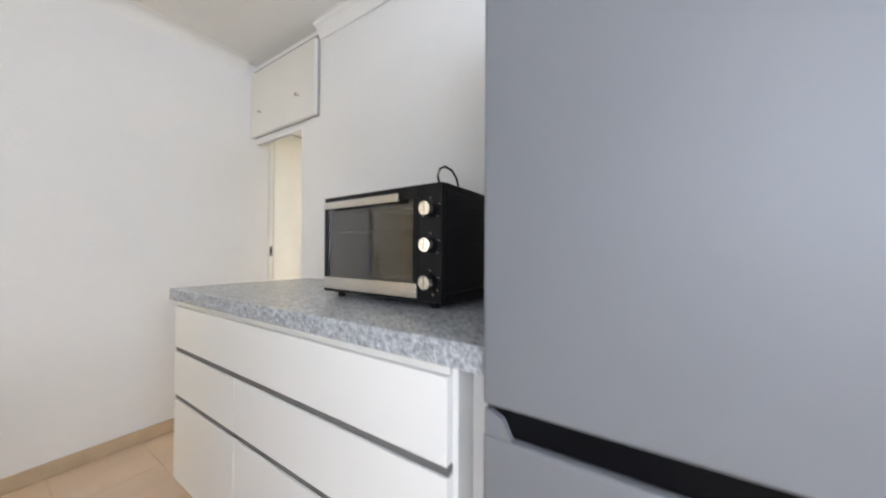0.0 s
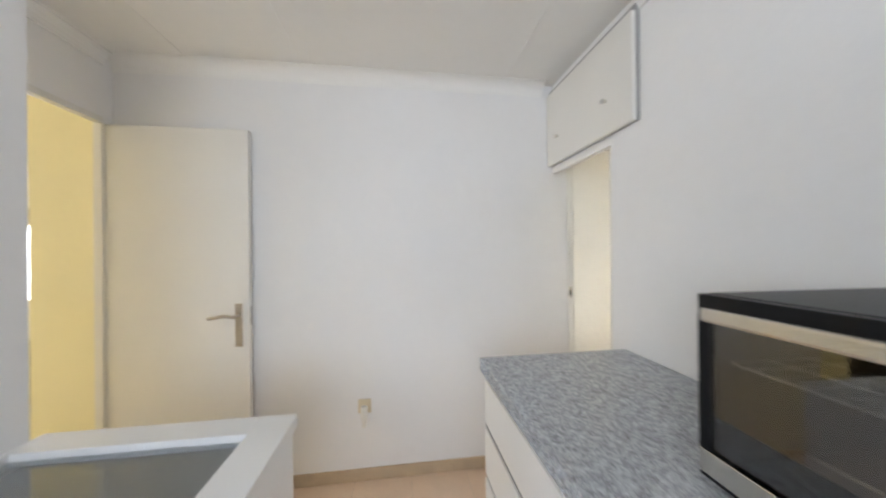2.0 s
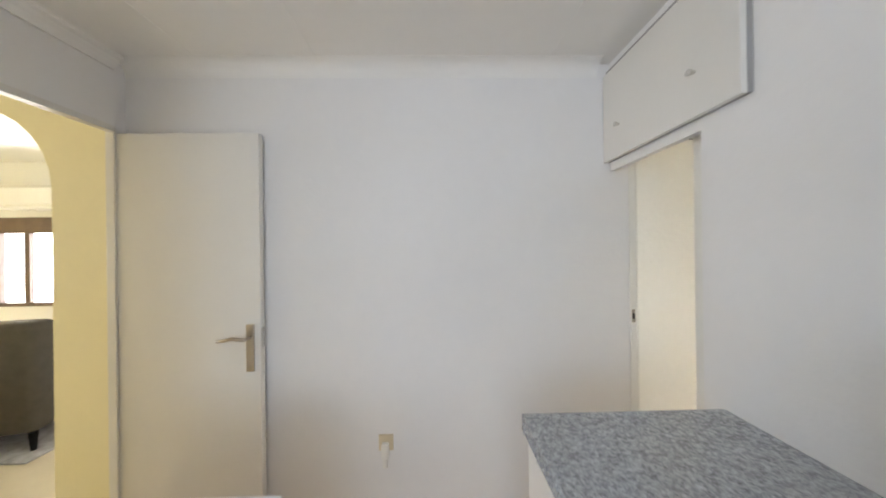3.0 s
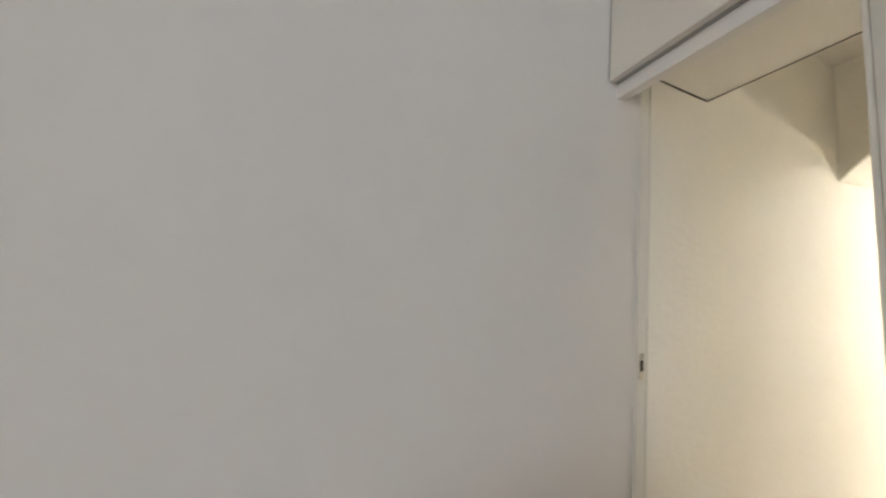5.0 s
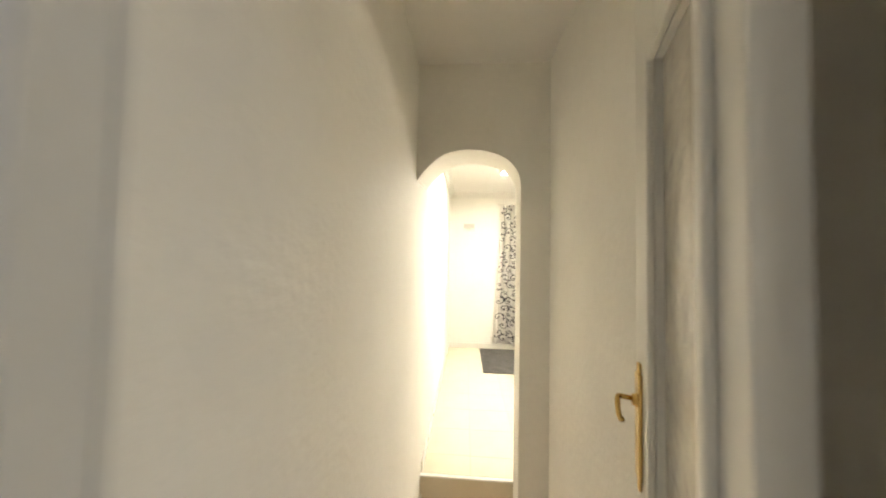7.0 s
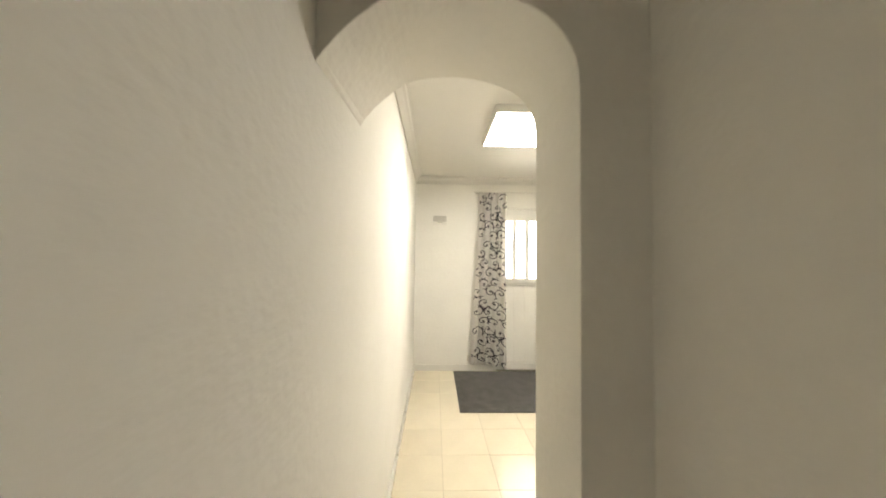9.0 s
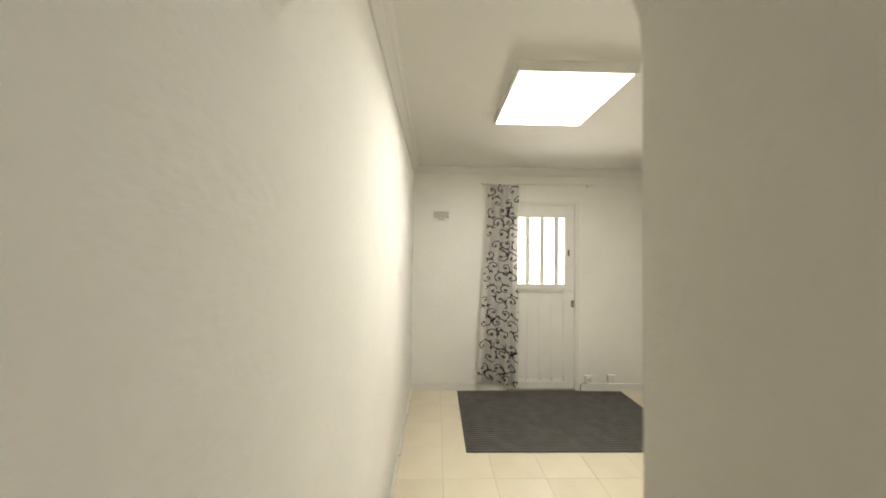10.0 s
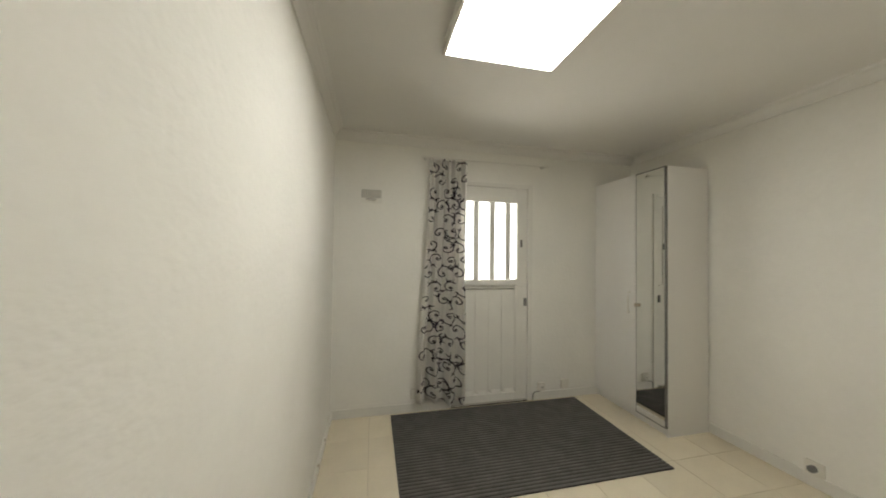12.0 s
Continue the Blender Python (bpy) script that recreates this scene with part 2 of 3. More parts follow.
# Unseen rear zone, widened and opened to let the side fill lamp in
wr = bmesh.new()
box(wr, -3.72, -3.6, -4.6, -4.5, 0, ZC)
box(wr, -3.72, -3.6, -2.9, -2.64, 0, ZC)
box(wr, -3.72, -3.6, -4.5, -2.9, 0, 0.9)
box(wr, -3.72, -3.6, -4.5, -2.9, 2.3, ZC)
structure("wall_west_unseen", wr, PLASTER, "white plastered kitchen wall", W)
structure("wall_hall_unseen", blk(-3.6, -2.68, -2.64, -2.52, 0, ZC), PLASTER, "white plastered kitchen wall", W)
kitchen_ceiling = blk(-3.72, 0.08, -4.72, -0.068, ZC, 2.7)
for x_ in (-0.345, -0.945, -1.545, -2.145):  # cover strips over the board joints
    box(kitchen_ceiling, x_ - 0.006, x_ + 0.006, -4.6, -0.13, ZC - 0.0022, ZC + 0.002)
structure("ceiling_kitchen", kitchen_ceiling, CEIL, "white painted kitchen ceiling", C)
structure("ceiling_passage", blk(0.08, 1.95, -0.81, 0.0, ZP, 2.7), CEIL, "white painted passage ceiling", C)
structure("wall_passage_south", blk(0.16, 1.57, -0.81, -0.69, 0, ZP), PAPER, "white wall of the narrow passage", W)
structure("wall_return", blk(0.08, 0.16, -0.81, -0.641, 0, ZP), PAPER, "short white wall beside the passage door", W)

# The loft over the passage door: its underside is a flat board
soffit = structure("soffit", blk(0.022, 0.53, -0.69, -0.006, 2.052, 2.09), LAMINATE, "pale board under the loft above the passage", "soffit")
# Added dark strips draw the dark gap along the board's edges
part("gap_strip", blk(0.529, 0.533, -0.69, -0.002, 2.049, 2.056), SHADOWGAP, soffit, "dark joint line")
part("gap_strip", blk(0.133, 0.528, -0.005, -0.001, 2.049, 2.056), SHADOWGAP, soffit, "dark joint line")
structure("wall_loft", blk(0.50, 0.524, -0.69, -0.002, 2.09, ZP), PAPER, "white back of the loft over the passage", W)

# Arched wall between passage and bedroom
ARCH = [(-0.542, 1.90), (-0.537, 1.95), (-0.520, 1.995), (-0.485, 2.040), (-0.43, 2.073), (-0.36, 2.095), (-0.28, 2.103), (-0.21, 2.097), (-0.135, 2.073), (-0.06, 2.012), (-0.001, 1.94)]


def rounded(pts, per=4):
    """A smooth line through the points."""
    out = []
    for i in range(len(pts) - 1):
        p = [Vector(pts[min(max(k, 0), len(pts) - 1)]) for k in (i - 1, i, i + 1, i + 2)]
        for k in range(per):
            t = k / per
            out.append(tuple(0.5 * (2 * p[1] + (p[2] - p[0]) * t + (2 * p[0] - 5 * p[1] + 4 * p[2] - p[3]) * t * t + (3 * p[1] - p[0] - 3 * p[2] + p[3]) * t ** 3)))
    return out + [pts[-1]]


ARCH = rounded(ARCH)
archwall = bmesh.new()
FLARE = 0.034


def deep(y, z):
    """The far edge of the archway, which opens a little wider."""
    return y - FLARE * min(1.0, -y / 0.5), z + 0.04 * min(1.0, max(0.0, (z - 1.9) / 0.05))


def slab(rows0, rows1):
    vs = [[archwall.verts.new((x, y, z)) for y, z in r] for x, r in ((1.57, rows0), (1.95, rows1))]
    archwall.faces.new(vs[0])
    archwall.faces.new(vs[1][::-1])
    for k in range(4):
        archwall.faces.new((vs[0][k], vs[1][k], vs[1][(k + 1) % 4], vs[0][(k + 1) % 4]))


(y0, z0), (y1, z1) = ARCH[0], deep(*ARCH[0])
slab([(-3.06, 0), (y0, 0), (y0, 2.7), (-3.06, 2.7)], [(-3.06, 0), (y1, 0), (y1, 2.7), (-3.06, 2.7)])
for a, b in zip(ARCH, ARCH[1:]):
    c, d = deep(*a), deep(*b)
    vs = [archwall.verts.new((1.57, *p)) for p in (a, b, (b[0], 2.7), (a[0], 2.7))]
    ws = [archwall.verts.new((1.95, *p)) for p in (c, d, (d[0], 2.7), (c[0], 2.7))]
    archwall.faces.new(vs)
    archwall.faces.new(ws[::-1])
    archwall.faces.new((vs[0], ws[0], ws[1], vs[1]))
bmesh.ops.remove_doubles(archwall, verts=archwall.verts, dist=0.0001)
structure("wall_arch", archwall, PAPER, "thick white wall with a round-topped archway", W)

# Bedroom shell; the end wall has the opening of the outer door
structure("wall_south_bedroom", blk(1.95, 4.96, -3.06, YR, -0.1, 2.7), PAPER, "white painted bedroom wall", W)
endwall = bmesh.new()
box(endwall, XF, 4.96, -0.99, 0.0, -0.1, 2.7)
box(endwall, XF, 4.96, YR, -1.81, -0.1, 2.7)
box(endwall, XF, 4.96, -1.81, -0.99, 2.225, 2.7)
box(endwall, XF, 4.96, -1.81, -0.99, -0.1, 0.185)
structure("wall_end_bedroom", endwall, PAPER, "white end wall with an outer door", W)
structure("ceiling_bedroom", blk(1.95, XF, YR, 0.0, ZR, 2.7), CEIL, "white painted bedroom ceiling", C)

floor_k = structure("floor_kitchen", blk(-3.72, 1.95, -4.72, 0.0, -0.1, -0.004), GROUT, "peach ceramic kitchen floor", F)
floor_r = structure("floor_bedroom", blk(1.955, XF, YR, 0.0, -0.1, ZF - 0.003), GROUT, "raised floor of glossy cream tiles", F)
part("riser", blk(1.945, 1.955, -0.575, 0.0, -0.003, ZF - 0.012), TILE_R, floor_r, "cream tiled step riser")
part("nosing", blk(1.938, 1.966, -0.575, 0.0, ZF - 0.011, ZF + 0.001, bevel=0.004), TRIM, floor_r, "white step edge")

# Living room beyond the kitchen door
liv = bmesh.new()
LA = [(-3.95 + 0.475 - 0.475 * math.cos(k * math.pi / 14), 1.80 + 0.46 * math.sin(k * math.pi / 14)) for k in range(15)]
box(liv, LA[-1][0], -2.576, 0.0, 0.12, 0, 2.7)
box(liv, -7.4, -3.95, 0.0, 0.12, 0, 2.7)
for (xa, za), (xb, zb) in zip(LA, LA[1:]):
    vs = [[liv.verts.new((x, y, z)) for x, z in ((xa, za), (xb, zb), (xb, 2.7), (xa, 2.7))] for y in (0.0, 0.12)]
    liv.faces.new(vs[0])
    liv.faces.new(vs[1][::-1])
    liv.faces.new((vs[0][0], vs[1][0], vs[1][1], vs[0][1]))
structure("wall_living_arch", liv, YELLOW, "yellow painted wall with an archway", W)
lb = bmesh.new()
box(lb, -7.4, -6.9, 2.6, 2.72, 0, 2.7)
box(lb, -4.2, -2.56, 2.6, 2.72, 0, 2.7)
box(lb, -6.9, -4.2, 2.6, 2.72, 0, 0.75)
box(lb, -6.9, -4.2, 2.6, 2.72, 1.95, 2.7)
structure("wall_living_window", lb, PLASTER, "white living room wall with a wide window", W)
# Unseen wall; the opening at its hall end is made for the fill lamp
lw = bmesh.new()
box(lw, -7.52, -7.4, -0.15, 2.72, 0, 2.7)
box(lw, -7.52, -7.4, -2.4, -1.75, 0, 2.7)
box(lw, -7.52, -7.4, -1.75, -0.15, 0, 0.85)
box(lw, -7.52, -7.4, -1.75, -0.15, 2.25, 2.7)
structure("wall_living_west", lw, YELLOW, "unseen yellow living room wall, opened for a fill lamp", W)
structure("wall_living_east", blk(-2.68, -2.56, 0.12, 2.6, 0, 2.7), PLASTER, "white living room wall", W)
structure("wall_hall_south", blk(-7.4, -2.68, -2.52, -2.4, 0, 2.7), YELLOW, "yellow hall wall", W)
structure("ceiling_living", blk(-7.4, -2.57, -2.4, 2.6, 2.7, 2.8), CEIL, "white living room ceiling", C)
structure("floor_living", blk(-7.52, -2.605, -2.51, 2.72, -0.1, -0.001), TILE_R, "pale tiled living room floor", F)

# Cornices, skirtings
def cornice(name, axis, a, b, wall, side, top, k=1.0, label="white moulded plaster cornice"):
    """A stepped cove along a wall; side is the way it stands out from the wall."""
    s = side
    prof = [(wall, top), (wall, top - 0.10), (wall + s * 0.012, top - 0.10), (wall + s * 0.018, top - 0.082), (wall + s * 0.03, top - 0.06),
            (wall + s * 0.05, top - 0.035), (wall + s * 0.072, top - 0.022), (wall + s * 0.075, top - 0.006), (wall + s * 0.09, top)]
    prof = [(wall + (u - wall) * k, top + (v - top) * k) for u, v in prof]
    structure(name, prism(prof, axis, a, b), CEIL, label, "cornice")


COVE = [(-0.069, ZC), (-0.069, ZC - 0.075)] + [(-0.069 - 0.072 * (1 - math.cos(a)) - 0.001, ZC - 0.003 - 0.072 * (1 - math.sin(a))) for a in np.linspace(0, math.pi / 2, 9)] + [(-0.142, ZC)]
structure("trim_cornice_north", prism(COVE, "x", -2.54, XE - 0.07), CEIL, "white plaster cove", "cornice")
cornice("trim_cornice_east", "y", -4.6, -0.825, XE - 0.001, -1, ZC, 0.75)
cornice("trim_cornice_west", "y", -0.98, -0.13, -2.539, 1, ZC, 0.68)
cornice("trim_cornice_end", "y", YR, 0.0, XF - 0.001, -1, ZR, 0.8)
cornice("trim_cornice_bedroom_south", "x", 1.95, XF - 0.09, YR + 0.001, 1, ZR, 0.8)
cornice("trim_cornice_bedroom_north", "x", 1.95, XF - 0.09, -0.001, -1, ZR, 0.8)


def skirting(name, x0, x1, y0, y1, z0, h, mat, label):
    structure(name, blk(x0, x1, y0, y1, z0, z0 + h, bevel=0.004), mat, label, "baseboard")


skirting("baseboard_kitchen", -2.54, XE, -0.080, -0.069, 0.0, 0.075, SKIRT, "beige ceramic skirting tiles")
skirting("baseboard_passage", 0.14, 1.938, -0.012, -0.001, 0.0, 0.07, TRIM, "white painted skirting")
skirting("baseboard_arch", 1.571, 1.937, -0.585, -0.534, 0.0, 0.07, TRIM, "white painted skirting at the step")
skirting("baseboard_bedroom_north", 1.967, XF - 0.014, -0.013, -0.001, ZF, 0.065, TRIM, "white painted skirting")
skirting("baseboard_end", XF - 0.014, XF - 0.001, -0.985, -0.001, ZF, 0.075, TRIM, "white painted skirting")
skirting("baseboard_end_beside_door", XF - 0.014, XF - 0.001, YR + 0.001, -1.82, ZF, 0.075, TRIM, "white painted skirting")
skirting("baseboard_bedroom_south", 1.951, XF - 0.015, YR + 0.001, YR + 0.014, ZF, 0.075, TRIM, "white painted skirting")

# ---- kitchen: passage doorway ----
frame_1 = structure("door_frame_passage", blk(0.122, 0.132, -0.074, -0.0065, 0, 2.051, bevel=0.002), TRIM, "white painted frame of the narrow passage door", "door frame")
part("lining", blk(0.085, 0.121, -0.073, -0.0685, 0, 2.05), TRIM, frame_1)
part("hinge_jamb", blk(0.081, 0.150, -0.640, -0.502, 0, 2.051, bevel=0.003), TRIM, frame_1)
part("stop_bead", blk(0.083, 0.108, -0.5015, -0.492, 0, 2.05, bevel=0.003), TRIM, frame_1)
strike = part("strike_plate", blk(0.094, 0.112, -0.0745, -0.073, 1.05, 1.12), STEEL, frame_1, "small steel strike plate")
part("slot", blk(0.098, 0.108, -0.0755, -0.0744, 1.07, 1.10), BLACK, frame_1)

# Glazed leaf of the passage door, swung open along the passage wall
leaf = thing("door_1", "white narrow door with obscured glass, standing open", "door")
tagged(leaf, kind="structure")
leaf.matrix_world = Matrix.Translation((0.2015, -0.5124, 0.008)) @ Matrix.Rotation(radians(-17.0), 4, "Z")
LW, LH, LT = 0.392, 2.03, 0.036
GX0, GX1, GZ0, GZ1 = 0.072, 0.257, 0.24, 1.83
for n_, a in (("hinge_stile", (0, GX0, 0, LT, 0, LH)), ("lock_stile", (GX1, LW, 0, LT, 0, LH)), ("top_rail", (GX0 + 0.0005, GX1 - 0.0005, 0, LT, GZ1, LH)), ("bottom_rail", (GX0 + 0.0005, GX1 - 0.0005, 0, LT, 0, GZ0))):
    part(n_, blk(*a, bevel=0.003), TRIM, leaf)
part("glass_pane", blk(GX0 + 0.001, GX1 - 0.001, 0.012, 0.024, GZ0 + 0.0005, GZ1 - 0.0005), FROST, leaf, "textured obscured glass pane")
for a in ((GX1 - 0.002, GX1 + 0.020, GZ0 - 0.020, GZ1 + 0.020), (GX0 - 0.020, GX0 + 0.002, GZ0 - 0.020, GZ1 + 0.020), (GX0 + 0.0025, GX1 - 0.0025, GZ1 - 0.002, GZ1 + 0.020), (GX0 + 0.0025, GX1 - 0.0025, GZ0 - 0.020, GZ0 + 0.002)):
    part("glazing_bead", blk(a[0], a[1], LT + 0.0003, LT + 0.011, a[2], a[3], bevel=0.004), TRIM, leaf)
for zz in (0.25, 1.822):
    hb = bmesh.new()
    for k in range(3):
        rod(hb, (-0.012, LT - 0.014, zz + 0.029 * k), (-0.012, LT - 0.014, zz + 0.029 * k + 0.027), 0.007)
    box(hb, -0.0035, -0.0003, LT - 0.030, LT - 0.004, zz, zz + 0.085, bevel=0.001)
    box(hb, -0.0515, -0.012, LT - 0.022, LT - 0.019, zz + 0.008, zz + 0.077, bevel=0.001)
    part("hinge", hb, STEEL, leaf, "grey steel hinge")
pl = bmesh.new()
box(pl, 0.338, 0.370, LT, LT + 0.007, 1.140, 1.322, bevel=0.003)
box(pl, 0.346, 0.362, LT, LT + 0.006, 1.120, 1.340, bevel=0.003)
rod(pl, (0.354, LT + 0.0065, 1.274), (0.354, LT + 0.014, 1.274), 0.012, 0.009)
plate = part("handle_plate", pl, BRASS, leaf, "long brass handle plate")
lever = tube([(0.354, LT + 0.012, 1.276), (0.354, LT + 0.028, 1.277), (0.352, LT + 0.035, 1.278), (0.345, LT + 0.038, 1.277), (0.337, LT + 0.039, 1.271), (0.332, LT + 0.039, 1.262), (0.328, LT + 0.038, 1.254), (0.322, LT + 0.036, 1.249), (0.317, LT + 0.035, 1.252)], 0.0045)
part("lever", lever, BRASS, plate, "curved brass lever", smooth=True)

# Loft cupboard above the passage doorway
loft = thing("wall_cupboard", "white cupboard door with two small knobs above the doorway", "cupboard")
# Carcass coloured grey to draw the dark gap and edge round the door
part("carcass", blk(-0.028, XE - 0.001, -0.8190, -0.070, 1.903, 2.385), GREYEDGE, loft, "grey carcass drawing the gap round the door")
door_l = part("cupboard_door", blk(-0.048, -0.0285, -0.818, -0.072, 1.90, 2.355, bevel=0.002), CREAM, loft)
for yk in (-0.655, -0.215):
    kb = bmesh.new()
    rod(kb, (-0.048, yk, 2.052), (-0.059, yk, 2.052), 0.006)
    rod(kb, (-0.059, yk, 2.052), (-0.071, yk, 2.052), 0.009, 0.012)
    part("knob", kb, STEEL, door_l, "small steel knob")

# ---- kitchen counter ----
counter = thing("base_cabinet", "white handleless base cabinet with drawer fronts and grey grip grooves", "cabinet")
part("body", blk(-0.645, XE - 0.002, -2.15, -0.745, 0.10, 0.868), LAMINATE, counter)
part("plinth", blk(-0.60, XE - 0.01, -2.15, -0.75, 0.0, 0.10), LAMINATE, counter)
for n_, y0, y1, z0, z1 in (("drawer_front", -2.138, -0.75, 0.674, 0.846), ("drawer_front", -1.288, -0.75, 0.471, 0.652), ("drawer_front", -2.138, -1.292, 0.471, 0.652), ("door_panel", -1.288, -0.75, 0.11, 0.449), ("door_panel", -2.138, -1.292, 0.11, 0.449)):
    part(n_, blk(-0.668, -0.6455, y0, y1, z0, z1, bevel=0.002), LAMINATE, counter)
# Dark grey strips fill the grooves between the fronts
for z0 in (0.652, 0.449):
    part("grip_groove", blk(-0.662, -0.6455, -2.138, -0.75, z0 + 0.001, z0 + 0.021), SHADOWGAP, counter, "dark grey groove strip")
part("top_strip", blk(-0.658, -0.6455, -2.138, -0.75, 0.848, 0.868), TRIM, counter)
part("end_panel", blk(-0.585, XE - 0.002, -2.215, -2.152, 0.0, 0.868), LAMINATE, counter)
top = tagged(part("worktop", blk(-0.678, XE - 0.002, -2.222, -0.713, 0.871, 0.921, bevel=0.003), GRANITE), "grey speckled granite worktop with a rough front edge", "worktop")
edge = bmesh.new()
random.seed(4)
for k in range(240):
    y = -2.217 + k * 0.0062
    d = 0.002 + random.random() * 0.004
    zc = 0.876 + random.random() * 0.036
    box(edge, -0.678 - d, -0.677, y, y + 0.004 + random.random() * 0.004, zc, zc + 0.004 + random.random() * 0.006)
tagged(part("chipped_edge", edge, GRANITE, top, "rough hewn granite edge"), kind="stuff")

# ---- table oven ----
oven = thing("table_oven", "black table oven with steel handle and three knobs on the worktop", "oven")
oven.matrix_world = pose(-0.446, -1.72, 0.921, 0, 0, -1.6) @ pose(0, 1.72, 0)  # turned a little on the worktop
OY0, OY1, OD = -1.986, -1.454, 0.43
for n_, a in (("top_shell", (0.02, OD, OY0, OY1, 0.345, 0.363)), ("floor_shell", (0.02, OD, OY0, OY1, 0.018, 0.045)), ("side_shell", (0.02, OD, OY1 - 0.02, OY1, 0.0451, 0.3449)), ("side_shell", (0.02, OD, OY0, OY0 + 0.085, 0.0451, 0.3449)), ("back_shell", (OD - 0.02, OD, OY0 + 0.0855, OY1 - 0.0205, 0.0451, 0.3449))):
    part(n_, blk(*a, bevel=0.004), BLACKMETAL, oven)
part("control_panel", blk(0.0, 0.0195, OY0, OY0 + 0.082, 0.02, 0.362, bevel=0.004), BLACKMETAL, oven)
od = bmesh.new()
box(od, 0.0, 0.019, OY0 + 0.084, OY1, 0.325, 0.362, bevel=0.003)
box(od, 0.0, 0.019, OY0 + 0.084, OY1, 0.02, 0.03, bevel=0.003)
box(od, 0.0, 0.019, OY1 - 0.02, OY1, 0.0305, 0.3245)
box(od, 0.0, 0.019, OY0 + 0.084, OY0 + 0.105, 0.0305, 0.3245)
odoor = part("oven_door", od, BLACKMETAL, oven)
part("glass_pane", blk(0.006, 0.011, OY0 + 0.1055, OY1 - 0.0205, 0.031, 0.324), SMOKED, odoor, "dark oven glass")
part("steel_strip", blk(-0.003, 0.0, OY0 + 0.088, OY1 - 0.003, 0.03, 0.073, bevel=0.001), STEEL, odoor, "brushed steel strip")
hd = bmesh.new()
box(hd, -0.022, -0.010, OY0 + 0.145, OY1 - 0.024, 0.315, 0.341, bevel=0.006)
box(hd, -0.0105, 0.0, OY0 + 0.18, OY0 + 0.195, 0.320, 0.336)
box(hd, -0.0105, 0.0, OY1 - 0.05, OY1 - 0.035, 0.320, 0.336)
part("handle", hd, STEEL, odoor, "brushed steel bar handle")
for zk in (0.287, 0.185, 0.080):
    kb = bmesh.new()
    rod(kb, (0.0, OY0 + 0.041, zk), (-0.016, OY0 + 0.041, zk), 0.025, 0.023, 28)
    knob = part("knob", kb, BLACK, oven)
    kc = rod(bmesh.new(), (-0.016, OY0 + 0.041, zk), (-0.03, OY0 + 0.041, zk), 0.0215, 0.019, 28)
    part("cap", kc, STEEL, knob, "bright steel knob cap")
    part("pointer", blk(-0.031, -0.0301, OY0 + 0.0396, OY0 + 0.0424, zk - 0.012, zk + 0.017), SHADOWGAP, knob)
    for k in range(9):
        a = radians(-130 + k * 32)
        y, z = OY0 + 0.041 + 0.033 * math.sin(a), zk + 0.033 * math.cos(a)
        if k % 2 == 0:
            part("dial_mark", blk(-0.0008, 0.0, y - 0.0025, y + 0.0025, z - 0.0012, z + 0.0012), GREYEDGE, oven)
part("lamp", rod(bmesh.new(), (0, OY0 + 0.03, 0.045), (-0.002, OY0 + 0.03, 0.045), 0.004), WOOD, oven, "small red indicator")
for x_ in (0.04, OD - 0.04):
    for y_ in (OY0 + 0.05, OY1 - 0.05):
        part("foot", rod(bmesh.new(), (x_, y_, 0), (x_, y_, 0.0185), 0.013), BLACK, oven)
for k in range(9):
    part("vent_slot", blk(0.12, 0.24, OY0 - 0.0012, OY0 - 0.0002, 0.20 + k * 0.012, 0.206 + k * 0.012), BLACK, oven)
rack = bmesh.new()
for x_ in (0.045, 0.13, 0.215, 0.30, 0.385):
    rod(rack, (x_, OY0 + 0.09, 0.235), (x_, OY1 - 0.025, 0.235), 0.003, seg=8)
for k in range(12):
    y_ = OY0 + 0.105 + k * 0.036
    rod(rack, (0.04, y_, 0.239), (0.39, y_, 0.239), 0.0016, seg=6)
part("wire_rack", rack, STEEL, oven, "bright wire shelf")
part("heating_rod", rod(bmesh.new(), (0.10, OY0 + 0.09, 0.315), (0.10, OY1 - 0.025, 0.315), 0.004, seg=8), STEEL, oven)
part("heating_rod", rod(bmesh.new(), (0.16, OY0 + 0.09, 0.075), (0.16, OY1 - 0.025, 0.075), 0.004, seg=8), STEEL, oven)
CY = OY0 + 0.075
cable = [(0.10, CY, 0.368), (0.08, CY - 0.002, 0.40), (0.085, CY - 0.006, 0.425), (0.105, CY - 0.012, 0.436), (0.13, CY - 0.022, 0.428), (0.145, CY - 0.03, 0.405), (0.15, CY - 0.036, 0.372), (0.2, CY - 0.045, 0.368), (0.27, CY - 0.04, 0.37), (0.33, CY - 0.03, 0.368)]
part("power_cable", tube(cable, 0.0036), BLACK, oven, "black looped cable on top", smooth=True)

# ---- socket strip ----
strip = tagged(part("socket_strip", blk(-0.368, -0.12, -2.166, -2.104, 0.9212, 0.955, bevel=0.006), SOCKET), "white multi-way socket strip lying on the worktop", "socket strip")
for k in range(3):
    part("outlet", rod(bmesh.new(), (-0.32 + k * 0.075, -2.135, 0.9545), (-0.32 + k * 0.075, -2.135, 0.9557), 0.017), GREYEDGE, strip, "recessed outlet")

# ---- fridge ----
fr = thing("fridge", "tall silver-grey fridge freezer with a black recessed grip", "fridge")
FX, FY0, FY1 = -0.70, -2.83, -2.228
part("body", blk(FX + 0.062, 0.0, FY0 + 0.002, FY1 - 0.002, 0.03, 1.90, bevel=0.004), FRIDGE, fr)
part("upper_door", blk(FX, FX + 0.06, FY0, FY1, 0.835, 1.90, bevel=0.006), FRIDGE, fr)
